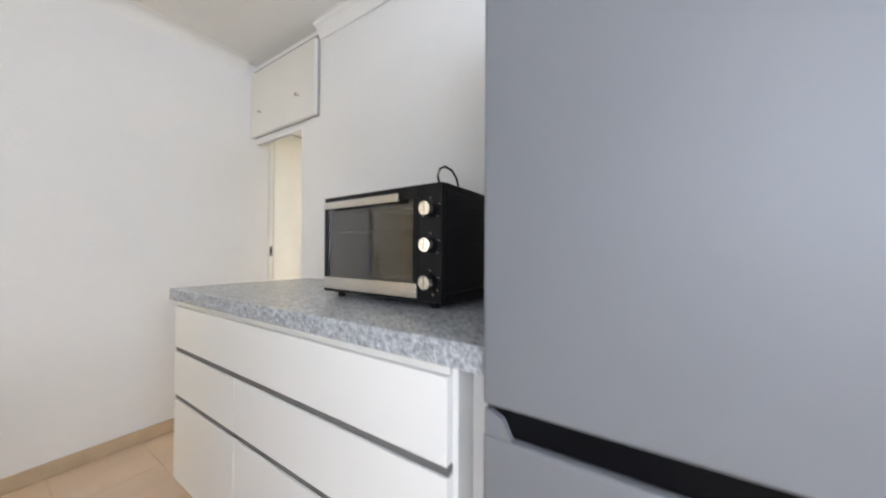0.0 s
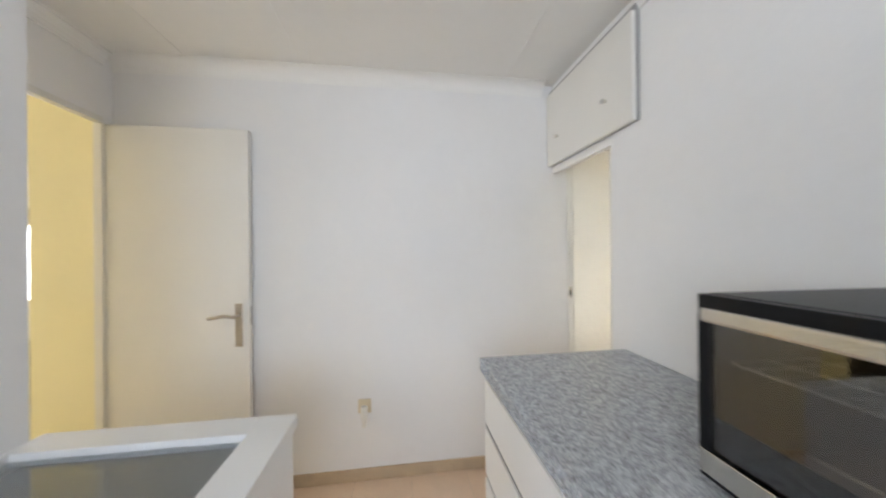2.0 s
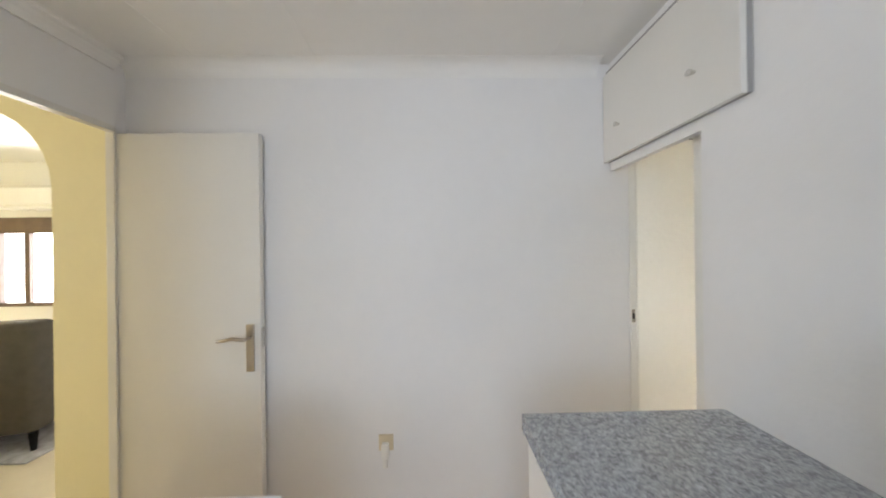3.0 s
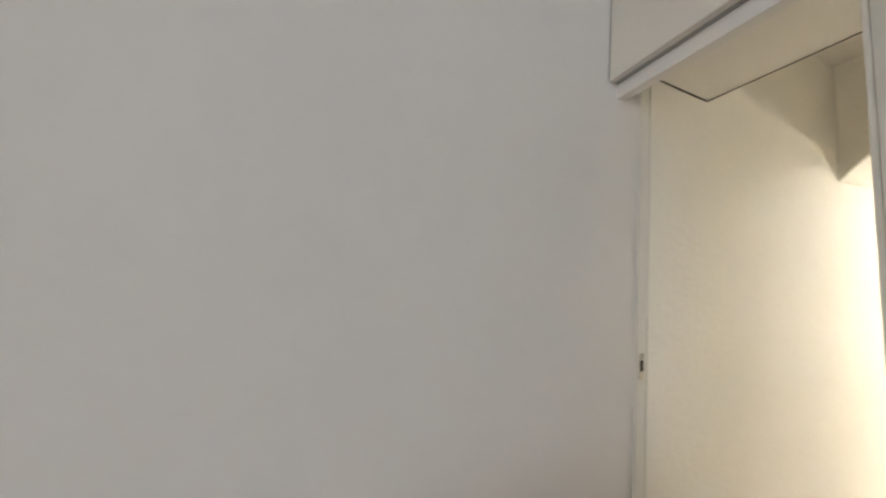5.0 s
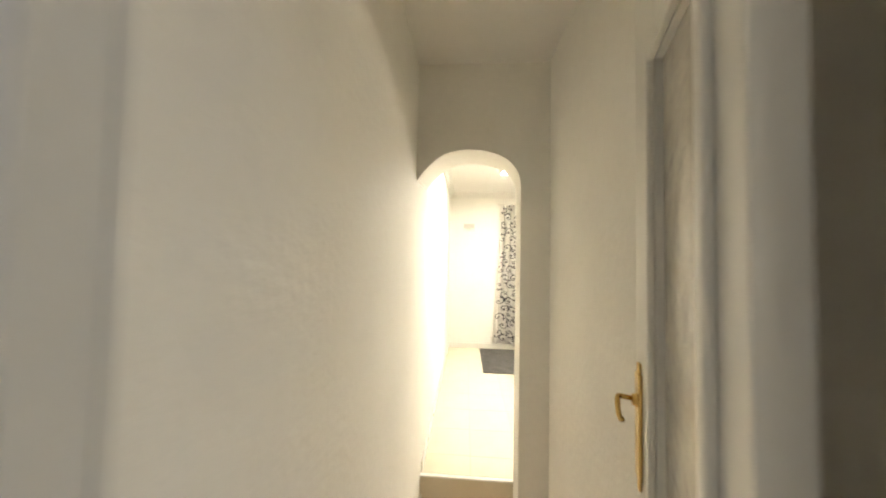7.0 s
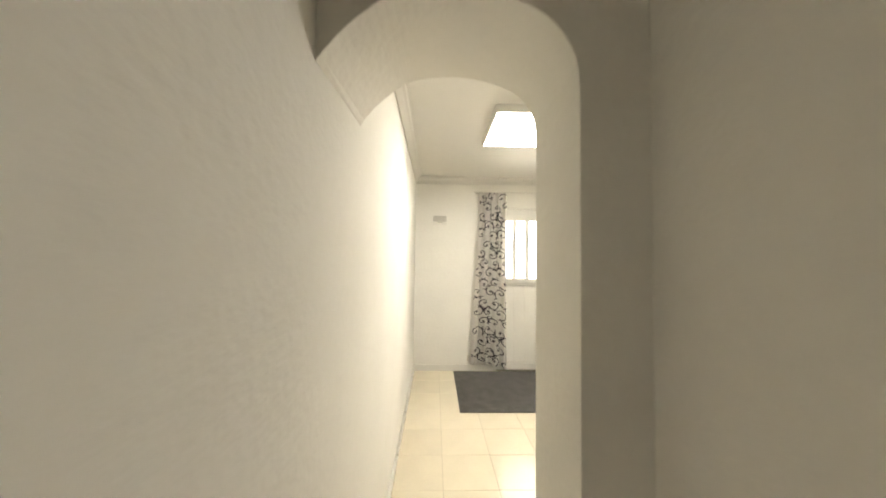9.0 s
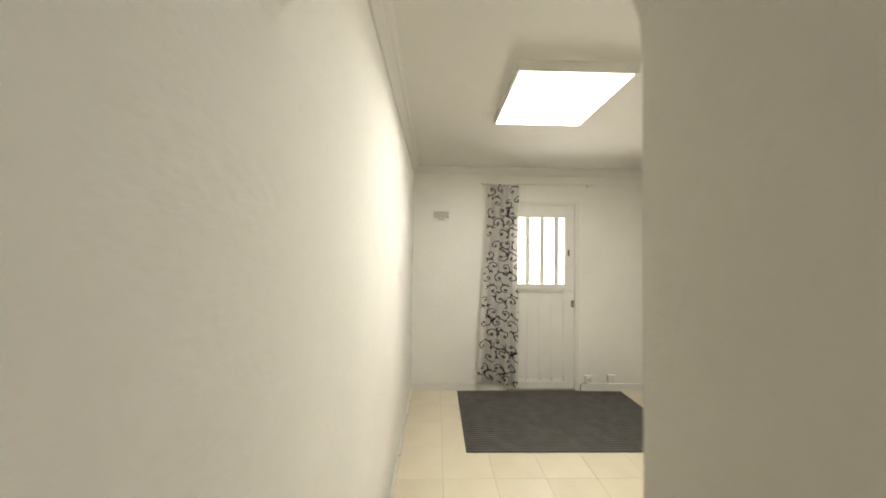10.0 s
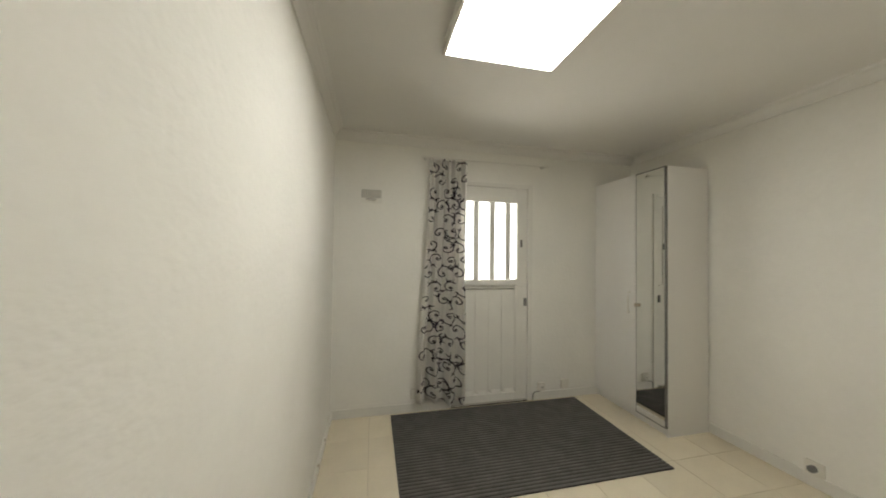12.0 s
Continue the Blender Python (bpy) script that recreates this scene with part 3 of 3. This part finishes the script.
part("lower_door", blk(FX, FX + 0.06, FY0, FY1, 0.06, 0.785, bevel=0.006), FRIDGE, fr)
part("grip_recess", blk(FX + 0.015, FX + 0.0615, FY0 + 0.003, FY1 - 0.003, 0.7855, 0.8345), GRIPBLACK, fr, "black recessed grip")
grip_end = bmesh.new()
ends = [[grip_end.verts.new((x, y, z)) for y, z in ((FY1 - 0.003, 0.7855), (FY1 - 0.048, 0.7855), (FY1 - 0.034, 0.815), (FY1 - 0.012, 0.8255), (FY1 - 0.003, 0.8265))] for x in (FX + 0.002, FX + 0.0148)]
grip_end.faces.new(ends[0])
grip_end.faces.new(ends[1][::-1])
for k in range(5):
    grip_end.faces.new((ends[0][k], ends[1][k], ends[1][(k + 1) % 5], ends[0][(k + 1) % 5]))
part("grip_end", grip_end, FRIDGE, fr)
for y_ in (FY0 + 0.06, FY1 - 0.06):
    part("foot", rod(bmesh.new(), (FX + 0.12, y_, 0), (FX + 0.12, y_, 0.031), 0.02), BLACK, fr)

# ---- glass-topped unit ----
unit = thing("glass_top_unit", "white low unit with a recessed glass top against the wall", "unit")
UX0, UX1, UY0, UY1, UZ = -2.008, -1.325, -1.95, -0.946, 0.862
for n_, a in (("rim_front", (UX1 - 0.105, UX1, UY0, UY1)), ("rim_back", (UX0, UX0 + 0.012, UY0, UY1)), ("rim_end", (UX0 + 0.0125, UX1 - 0.1055, UY1 - 0.095, UY1)), ("rim_end", (UX0 + 0.0125, UX1 - 0.1055, UY0, UY0 + 0.095))):
    part(n_, blk(*a, UZ - 0.04, UZ, bevel=0.002), LAMINATE, unit)
part("glass_top", blk(UX0 + 0.010, UX1 - 0.10, UY0 + 0.09, UY1 - 0.09, UZ - 0.028, UZ - 0.020), TABLEGLASS, unit, "greenish inset glass sheet")
part("inner_tray", blk(UX0 + 0.03, UX1 - 0.03, UY0 + 0.03, UY1 - 0.03, UZ - 0.060, UZ - 0.045), GREYEDGE, unit)
part("side_panel", blk(UX1 - 0.03, UX1 - 0.014, UY0 + 0.012, UY1 - 0.004, 0.0, UZ - 0.0405), LAMINATE, unit)
part("side_panel", blk(UX0 + 0.004, UX0 + 0.02, UY0 + 0.012, UY1 - 0.004, 0.0, UZ - 0.0405), LAMINATE, unit)
part("end_panel", blk(UX0 + 0.0205, UX1 - 0.0305, UY1 - 0.022, UY1 - 0.004, 0.0, UZ - 0.0405), LAMINATE, unit)
part("end_panel", blk(UX0 + 0.0205, UX1 - 0.0305, UY0 + 0.012, UY0 + 0.028, 0.0, UZ - 0.0405), LAMINATE, unit)

# ---- kitchen door to the living room ----
kd = thing("door_2", "cream flush door standing open near the wall", "door")
tagged(kd, kind="structure")
kd.matrix_world = Matrix.Translation((-2.542, -0.124, 0.008)) @ Matrix.Rotation(0.0, 4, "Z")
kleaf = part("leaf", blk(0, 0.708, 0, 0.038, 0, 2.042, bevel=0.003), CREAM, kd)
kp = part("handle_plate", blk(0.638, 0.678, -0.008, 0, 0.842, 1.080, bevel=0.012), NICKEL, kd, "satin nickel handle plate")
part("lever", tube([(0.658, -0.008, 1.014), (0.658, -0.05, 1.014), (0.645, -0.057, 1.016), (0.60, -0.058, 1.022), (0.56, -0.056, 1.013), (0.528, -0.055, 1.010)], 0.0085), NICKEL, kp, "curved nickel lever", smooth=True)
part("latch_plate", blk(0.7085, 0.7105, 0.008, 0.03, 0.955, 1.06), STEEL, kd, "steel latch plate on the edge")
kf = structure("door_frame_kitchen", blk(-2.575, -2.533, -0.138, -0.1265, 0, 2.052, bevel=0.003), CREAM, "cream painted door frame", "door frame")
part("head", blk(-2.575, -2.533, -0.899, -0.1265, 2.054, 2.084, bevel=0.003), CREAM, kf)
part("jamb", blk(-2.575, -2.533, -0.899, -0.865, 0, 2.052, bevel=0.003), CREAM, kf)

# Socket with a plugged-in air freshener
sk = tagged(part("wall_socket", blk(-1.258, -1.183, -0.079, -0.0685, 0.405, 0.485, bevel=0.003), IVORY), "aged ivory wall socket with a plug-in freshener", "socket")
fb = bmesh.new()
box(fb, -1.241, -1.201, -0.118, -0.0795, 0.375, 0.455, bevel=0.012)
rod(fb, (-1.221, -0.102, 0.335), (-1.221, -0.102, 0.376), 0.013)
part("plug_in_freshener", fb, SOCKET, sk, "pale plastic plug-in air freshener")

# ---- bedroom ----
# Rug with ribs
rug = thing("rug", "charcoal ribbed rug lying on the tiles", "rug")
RX0, RX1, RY0, RY1 = 3.768, 4.795, -2.245, -0.49
part("base", blk(RX0, RX1, RY0, RY1, ZF + 0.0005, ZF + 0.008), RUGDARK, rug)
ribs = bmesh.new()
nr = 36
for k in range(nr):
    x0 = RX0 + (RX1 - RX0) * k / nr
    x1 = x0 + (RX1 - RX0) / nr * 0.66
    p = [(x0, ZF + 0.0075), (x0 + 0.002, ZF + 0.0115), ((x0 + x1) / 2, ZF + 0.013), (x1 - 0.002, ZF + 0.0115), (x1, ZF + 0.0075)]
    seg = 12
    rows = [[ribs.verts.new((u + 0.0012 * math.sin(j * 2.1 + k), RY0 + (RY1 - RY0) * j / seg, v)) for u, v in p] for j in range(seg + 1)]
    for a, b in zip(rows, rows[1:]):
        for i in range(len(p) - 1):
            ribs.faces.new((a[i], a[i + 1], b[i + 1], b[i]))
tagged(part("ribs", ribs, RUG, rug, "woven raised ribs"), kind="stuff")

# Ceiling light panel
pan = thing("ceiling_light", "square lit ceiling panel with a white frame", "ceiling light")
PX0, PX1, PY0, PY1, PZ = 2.965, 3.60, -1.245, -0.642, 2.535
for n_, a in (("frame_side", (PX0, PX1, PY0, PY0 + 0.014)), ("frame_side", (PX0, PX1, PY1 - 0.014, PY1)), ("frame_end", (PX0, PX0 + 0.014, PY0 + 0.0142, PY1 - 0.0142)), ("frame_end", (PX1 - 0.014, PX1, PY0 + 0.0142, PY1 - 0.0142))):
    part(n_, blk(*a, PZ - 0.004, ZR - 0.0015, bevel=0.001), TRIM, pan)
part("diffuser", blk(PX0 + 0.0145, PX1 - 0.0145, PY0 + 0.0145, PY1 - 0.0145, PZ, PZ + 0.006), PANEL, pan, "glowing diffuser")
tagged(part("cable_duct", blk(2.0, PX0 - 0.001, -1.262, -1.244, ZR - 0.010, ZR - 0.0005, bevel=0.002), TRIM), "thin white cable duct along the ceiling to the lamp", "cable duct")

# Outer door with a barred window
od_ = thing("door_3", "white panelled outer door with a small barred window", "door")
tagged(od_, kind="structure")
DX = XF
D0, D1, DZ0, DZ1 = -1.762, -1.02, 0.20, 2.185
for n_, a in (("frame_jamb", (-1.81, -1.765, 0.186, 2.224)), ("frame_jamb", (-1.017, -0.9905, 0.186, 2.224)), ("frame_head", (-1.7645, -1.0175, 2.187, 2.224))):
    part(n_, blk(DX - 0.018, DX + 0.06, a[0], a[1], a[2], a[3], bevel=0.004), TRIM, od_)
WY0, WY1, WZ0, WZ1 = -1.650, -1.128, 1.325, 2.05
for n_, a in (("stile", (D0, WY0, DZ0, DZ1)), ("stile", (WY1, D1, DZ0, DZ1)), ("top_rail", (WY0 + 0.0005, WY1 - 0.0005, WZ1, DZ1)), ("mid_rail", (WY0 + 0.0005, WY1 - 0.0005, 1.275, WZ0)), ("bottom_rail", (WY0 + 0.0005, WY1 - 0.0005, DZ0, 0.27))):
    part(n_, blk(DX - 0.004, DX + 0.04, *a, bevel=0.003), TRIM, od_)
part("back_board", blk(DX + 0.0405, DX + 0.048, D0, D1, 0.199, 1.324), TRIM, od_)
nb = 4
bw = (WY1 - WY0) / nb
for k in range(nb):
    y0 = WY0 + k * bw
    part("board", blk(DX + 0.008, DX + 0.03, y0 + 0.006, y0 + bw - 0.006, 0.2705, 1.2345, bevel=0.003), TRIM, od_)
    rib = prism([(DX + 0.0075, 0.272), (DX - 0.006, 0.272), (DX + 0.0075, 0.305)], "y", y0 + 0.025, y0 + bw - 0.025)
    part("panel_foot", rib, TRIM, od_)
for k in range(nb + 1):
    y0 = WY0 + k * bw
    part("batten", blk(DX - 0.001, DX + 0.0075, y0 - 0.013 + (0.013 if k == 0 else 0), y0 + 0.013 - (0.013 if k == nb else 0), 0.306, 1.234, bevel=0.003), TRIM, od_)
part("drip_rail", blk(DX - 0.016, DX - 0.0045, D0 + 0.02, D1 - 0.02, 1.245, 1.262, bevel=0.003), TRIM, od_)
casement = part("casement", prism([(DX - 0.016, WZ0 - 0.05), (DX - 0.016, WZ0), (DX - 0.0045, WZ0), (DX - 0.0045, WZ0 - 0.05)], "y", WY0 - 0.04, WY1 + 0.04), TRIM, od_)
for a in ((WY0 - 0.04, WY1 + 0.04, WZ1, WZ1 + 0.05), (WY0 - 0.04, WY0 - 0.0005, WZ0 + 0.001, WZ1 - 0.001), (WY1 + 0.0005, WY1 + 0.04, WZ0 + 0.001, WZ1 - 0.001)):
    part("casement_bar", blk(DX - 0.016, DX - 0.0045, *a, bevel=0.002), TRIM, casement)
for y_ in (-1.566, -1.408, -1.250):
    bar = bmesh.new()
    box(bar, DX - 0.002, DX + 0.016, y_ - 0.025, y_ + 0.025, WZ0 + 0.001, WZ1 - 0.001, bevel=0.004)
    part("window_bar", bar, TRIM, od_, "white painted bar")
pane = part("pane", blk(DX + 0.032, DX + 0.036, WY0 + 0.001, WY1 - 0.001, WZ0 + 0.001, WZ1 - 0.001), CLEAR, od_)
pane.visible_shadow = False
part("casement_catch", blk(DX - 0.028, DX - 0.0165, -1.700, -1.682, 1.63, 1.70, bevel=0.003), SHADOWGAP, od_, "dark casement catch")
part("lock", blk(DX - 0.022, DX - 0.0045, -1.752, -1.726, 1.075, 1.150, bevel=0.004), SHADOWGAP, od_, "dark rim lock")
part("threshold", blk(DX - 0.03, DX + 0.04, D0, D1, 0.186, 0.1985, bevel=0.002), STEEL, od_, "metal threshold strip")
structure("backdrop_yard", blk(5.7, 5.72, -4.2, 1.2, 0.2, 3.6), OUTSIDE, "overexposed bright yard outside the door", "backdrop")

# Curtain: folded cloth with a scroll print
CX, CZ0, CZ1 = XF - 0.072, 0.285, 2.385


def cloth_x(s, v):
    """How far the cloth swings out at s along its width and v down its drop."""
    return CX - 0.038 * math.sin(s * 21 + 0.6 * math.sin(v * 3)) * (0.55 + 0.45 * v) - 0.013 * math.sin(s * 47 + v * 2 + 1.0) - 0.006 * math.sin(v * 9 + s * 8)


def cloth(s, v, lift=0.0):
    left = -0.785 + 0.085 * v - 0.012 * math.sin(v * 6)
    right = -1.128 - 0.004 * v
    hem = 0.045 * max(0.0, (s - 0.42) * 2.0) * v if s > 0.42 else 0.0
    return Vector((cloth_x(s, v) - lift, left + (right - left) * s, CZ1 + (CZ0 - CZ1) * v - hem))


cur = thing("curtain", "white cotton curtain with a dark scroll print, drawn aside", "curtain")
cb = bmesh.new()
NS, NV = 70, 60
grid = [[cb.verts.new(cloth(i / NS, j / NV)) for i in range(NS + 1)] for j in range(NV + 1)]
for j in range(NV):
    for i in range(NS):
        cb.faces.new((grid[j][i], grid[j][i + 1], grid[j + 1][i + 1], grid[j + 1][i]))
bmesh.ops.solidify(cb, geom=cb.faces[:], thickness=0.0015)
part("cloth", cb, CLOTH, cur, smooth=True)
pb = bmesh.new()
random.seed(11)
FW, FH = 0.36, 2.1


def ribbon(pts, w0, w1):
    """A flat stroke on the cloth; pts are metres across and down."""
    prev = None
    for i, (a, b) in enumerate(pts):
        a2, b2 = pts[min(i + 1, len(pts) - 1)]
        a1, b1 = pts[max(i - 1, 0)]
        dx, dy = a2 - a1, b2 - b1
        ln = math.hypot(dx, dy) or 1
        w = w0 + (w1 - w0) * i / (len(pts) - 1)
        ends = [(a - dy / ln * w, b + dx / ln * w), (a + dy / ln * w, b - dx / ln * w)]
        if any(not (0 < p / FW < 1 and 0 < q / FH < 1) for p, q in ends):
            prev = None
            continue
        now = [pb.verts.new(cloth(p / FW, q / FH, 0.004)) for p, q in ends]
        if prev:
            pb.faces.new((prev[0], prev[1], now[1], now[0]))
        prev = now


def scroll(a, b, r, turn, hand):
    pts = []
    for k in range(34):
        u = k / 33
        ang = turn + hand * u * 5.6
        rad = r * (1.12 - 0.92 * u)
        pts.append((a + rad * math.cos(ang), b + rad * math.sin(ang)))
    ribbon(pts, 0.0048, 0.0036)
    ribbon([(a + r * 0.14 * math.cos(k), b + r * 0.14 * math.sin(k)) for k in np.linspace(0, 6.3, 9)], 0.005, 0.005)
    for q in (0.0, 0.9):
        ax, ay = a + r * math.cos(turn + q * hand), b + r * math.sin(turn + q * hand)
        for s in (-0.6, 0.6):
            d = turn + q * hand + s - hand * 0.6
            ln = 0.030 + 0.012 * random.random()
            leaf_pts = [(ax + math.cos(d) * ln * k / 6, ay + math.sin(d) * ln * k / 6) for k in range(7)]
            ribbon(leaf_pts, 0.0082, 0.0012)


for j in range(18):
    for i in range(3):
        a = 0.055 + i * 0.12 + (0.06 if j % 2 else 0) + random.uniform(-0.012, 0.012)
        scroll(a, 0.06 + j * 0.117 + random.uniform(-0.02, 0.02), random.uniform(0.048, 0.064), random.uniform(0, 6.28), random.choice((-1, 1)))
tagged(part("scroll_print", pb, PRINT, cur, "dark printed scrolls and leaves"), kind="stuff")
rail = thing("curtain_rail", "thin white curtain rail above the outer door", "curtain rail")
part("rail", rod(bmesh.new(), (CX, -1.95, 2.40), (CX, -0.72, 2.40), 0.008, seg=12), TRIM, rail)
for y_ in (-1.90, -0.76):
    part("bracket", blk(CX - 0.008, XF - 0.001, y_ - 0.008, y_ + 0.008, 2.391, 2.409), TRIM, rail)

# Vent on the end wall
ve = thing("wall_vent", "small white louvred vent on the end wall", "vent")
part("backing", blk(XF - 0.0064, XF - 0.006, -0.384, -0.223, 2.030, 2.098), GREYEDGE, ve)
part("plate", blk(XF - 0.0059, XF - 0.0005, -0.392, -0.215, 1.985, 2.105, bevel=0.002), TRIM, ve)
for k in range(9):
    y_ = -0.380 + k * 0.0175
    part("slat", blk(XF - 0.014, XF - 0.0065, y_, y_ + 0.008, 2.035, 2.095), SOCKET, ve)
part("sliding_knob", blk(XF - 0.016, XF - 0.0065, -0.340, -0.262, 2.005, 2.016), STEEL, ve)

# Sockets
def wall_socket(y, z, label, plug=True):
    s_ = tagged(part("socket", blk(XF - 0.024, XF - 0.0005, y - 0.04, y + 0.04, z - 0.04, z + 0.04, bevel=0.006), SOCKET), label, "socket", "sockets on the end wall")
    if plug:
        part("face", rod(bmesh.new(), (XF - 0.0242, y, z), (XF - 0.034, y, z), 0.027), SOCKET, s_)
        part("hole", blk(XF - 0.0352, XF - 0.0342, y - 0.010, y + 0.010, z - 0.004, z + 0.004), SHADOWGAP, s_)
    return s_


wall_socket(-1.915, 0.302, "white surface socket above the skirting by the door")
cbl = tube([(XF - 0.018, -1.905, 0.262), (XF - 0.02, -1.88, 0.262), (XF - 0.019, -1.845, 0.259), (XF - 0.019, -1.829, 0.245), (XF - 0.019, -1.826, 0.215), (XF - 0.02, -1.826, 0.181)], 0.004)
tagged(part("cable", cbl, SHADOWGAP, smooth=True), "thin dark cable dropping from the socket to the floor", "cable")
wall_socket(-2.165, 0.312, "plain white box above the skirting", False)
wall_socket(-0.70, 0.335, "plain white box half behind the curtain", False)
rs = tagged(part("socket", blk(3.42, 3.505, YR + 0.0005, YR + 0.022, 0.255, 0.335, bevel=0.005), SOCKET), "white socket on the wall above the skirting", "socket")
part("plug", rod(bmesh.new(), (3.4625, YR + 0.0222, 0.295), (3.4625, YR + 0.045, 0.295), 0.02), SHADOWGAP, rs, "grey plug in the socket")

wire = tube([(2.2 + 0.13 * k, -0.016, ZF + 0.069 + 0.0012 * math.sin(k * 1.7)) for k in range(20)], 0.003)
cw = tagged(part("cable", wire, SOCKET, smooth=True), "thin white cable clipped along the skirting", "cable")
for x_ in (2.55, 3.05, 3.62, 4.15, 4.42):
    part("clip", blk(x_, x_ + 0.012, -0.022, -0.0135, ZF + 0.064, ZF + 0.077), NICKEL, cw, "small metal clip")

# Wardrobe with one mirrored door
wd = thing("wardrobe", "white wardrobe with one plain and one mirrored door", "wardrobe")
WX0, WX1, WYF, WYB, WT = 4.062, 4.832, -2.535, -2.925, 2.262
for n_, a in (("side_panel", (WX0, WX0 + 0.018, WYB, WYF, ZF, WT)), ("side_panel", (WX1 - 0.018, WX1, WYB, WYF, ZF, WT)), ("top_panel", (WX0 + 0.0185, WX1 - 0.0185, WYB, WYF, WT - 0.018, WT)), ("plinth", (WX0 + 0.0185, WX1 - 0.0185, WYF - 0.03, WYF - 0.014, ZF, ZF + 0.06)), ("back_panel", (WX0 + 0.0185, WX1 - 0.0185, WYB, WYB + 0.006, ZF + 0.06, WT - 0.0185))):
    part(n_, blk(*a, bevel=0.001), LAMINATE, wd)
wdoor = part("door_panel", blk(4.345, WX1 - 0.002, WYF + 0.002, WYF + 0.020, ZF + 0.065, WT - 0.002, bevel=0.0015), LAMINATE, wd)
hh = bmesh.new()
for z_ in (1.07, 1.245):
    rod(hh, (4.40, WYF + 0.020, z_), (4.40, WYF + 0.046, z_), 0.005, seg=10)
rod(hh, (4.40, WYF + 0.045, 1.06), (4.40, WYF + 0.045, 1.215), 0.006, seg=10)
part("handle", hh, SOCKET, wdoor, "white bow handle with steel ends")
mdoor = part("mirror_door", blk(WX0 + 0.002, 4.342, WYF + 0.002, WYF + 0.018, ZF + 0.065, WT - 0.002), SHADOWGAP, wd)
part("mirror", blk(WX0 + 0.012, 4.334, WYF + 0.0182, WYF + 0.0215, ZF + 0.125, WT - 0.012), MIRROR, mdoor, "tall mirror glass")
part("lower_strip", blk(WX0 + 0.012, 4.334, WYF + 0.0182, WYF + 0.0215, ZF + 0.075, ZF + 0.122), LAMINATE, mdoor)
part("knob", rod(bmesh.new(), (4.325, WYF + 0.0216, 1.145), (4.325, WYF + 0.04, 1.145), 0.013, 0.017), NICKEL, mdoor, "dull metal knob")

# ---- living room things seen through the open door ----
ac = thing("air_conditioner", "white wall-mounted air conditioner above the window", "air conditioner")
acb = prism([(2.595, 2.04), (2.40, 2.04), (2.36, 2.10), (2.37, 2.30), (2.42, 2.345), (2.595, 2.345)], "x", -6.6, -5.3)
part("housing", acb, TRIM, ac)
part("outlet_flap", blk(-6.55, -5.35, 2.362, 2.375, 2.062, 2.09), SOCKET, ac)
win = structure("window_living", blk(-6.9, -4.2, 2.60, 2.66, 1.735, 1.949), WOOD, "brown framed wide living room window", "window")
for x_ in (-6.86, -6.47, -5.85, -5.05, -4.24):
    part("mullion", blk(x_ - 0.035, x_ + 0.035, 2.602, 2.655, 0.80, 1.734, bevel=0.004), WOOD, win)
part("sill", blk(-6.9, -4.2, 2.585, 2.66, 0.751, 0.80, bevel=0.004), WOOD, win)
structure("backdrop_street", blk(-7.6, -3.6, 3.2, 3.22, 0.3, 2.6), OUTSIDE, "overexposed bright street outside the window", "backdrop")
sofa = thing("sofa", "taupe upholstered sofa on dark tapered legs", "sofa")
sofa.matrix_world = pose(-3.885, 0.62, 0, 0, 0, 14)
sb = box(bmesh.new(), -1.7, 0.0, 0.0, 0.20, 0.14, 0.955, bevel=0.05)
part("backrest", sb, SOFA, sofa, smooth=True)
part("seat", box(bmesh.new(), -1.7, -0.01, 0.21, 0.85, 0.14, 0.45, bevel=0.05), SOFA, sofa)
part("armrest", box(bmesh.new(), -0.16, 0.0, 0.205, 0.85, 0.455, 0.66, bevel=0.05), SOFA, sofa)
for x_, y_ in ((-0.035, 0.035), (-1.64, 0.05), (-0.05, 0.78), (-1.64, 0.78)):
    part("leg", rod(bmesh.new(), (x_, y_, 0.0), (x_, y_, 0.145), 0.014, 0.026), BLACK, sofa, "dark tapered leg")
tagged(part("rug", blk(-5.6, -3.80, 0.50, 1.75, 0.0, 0.012, bevel=0.004), CARPET), "pale blue rug under the sofa", "rug")

# ---- floor tiles ----
TS = 0.335


def tiles(parent, mat, x0, x1, y0, y1, ox, oy, z, t):
    """Square tiles with recessed joints, whole ones sharing one mesh."""
    shared = {}
    i0, i1 = math.floor((x0 - ox) / TS), math.ceil((x1 - ox) / TS)
    j0, j1 = math.floor((y0 - oy) / TS), math.ceil((y1 - oy) / TS)
    for i in range(i0, i1):
        for j in range(j0, j1):
            a0, a1 = max(ox + i * TS, x0) + 0.001, min(ox + (i + 1) * TS, x1) - 0.001
            b0, b1 = max(oy + j * TS, y0) + 0.001, min(oy + (j + 1) * TS, y1) - 0.001
            if a1 - a0 < 0.01 or b1 - b0 < 0.01:
                continue
            key = (round(a1 - a0, 4), round(b1 - b0, 4))
            if key not in shared:
                shared[key] = finish("tile", blk(-key[0] / 2, key[0] / 2, -key[1] / 2, key[1] / 2, 0, t, bevel=0.0008), mat)
            ob = new("tile", shared[key])
            ob.parent = parent
            ob.location = ((a0 + a1) / 2, (b0 + b1) / 2, z)


tiles(floor_r, TILE_R, 1.967, XF - 0.001, YR + 0.001, -0.001, 3.170, -0.315, ZF - 0.0028, 0.0028)
tiles(floor_k, TILE_K, -2.54, 1.944, -2.6, -0.069, 0.06, -0.068, -0.0038, 0.0038)
structure("ground", blk(-60, 60, -60, 60, -0.35, -0.3), GROUT, "bare ground around the house", "ground")
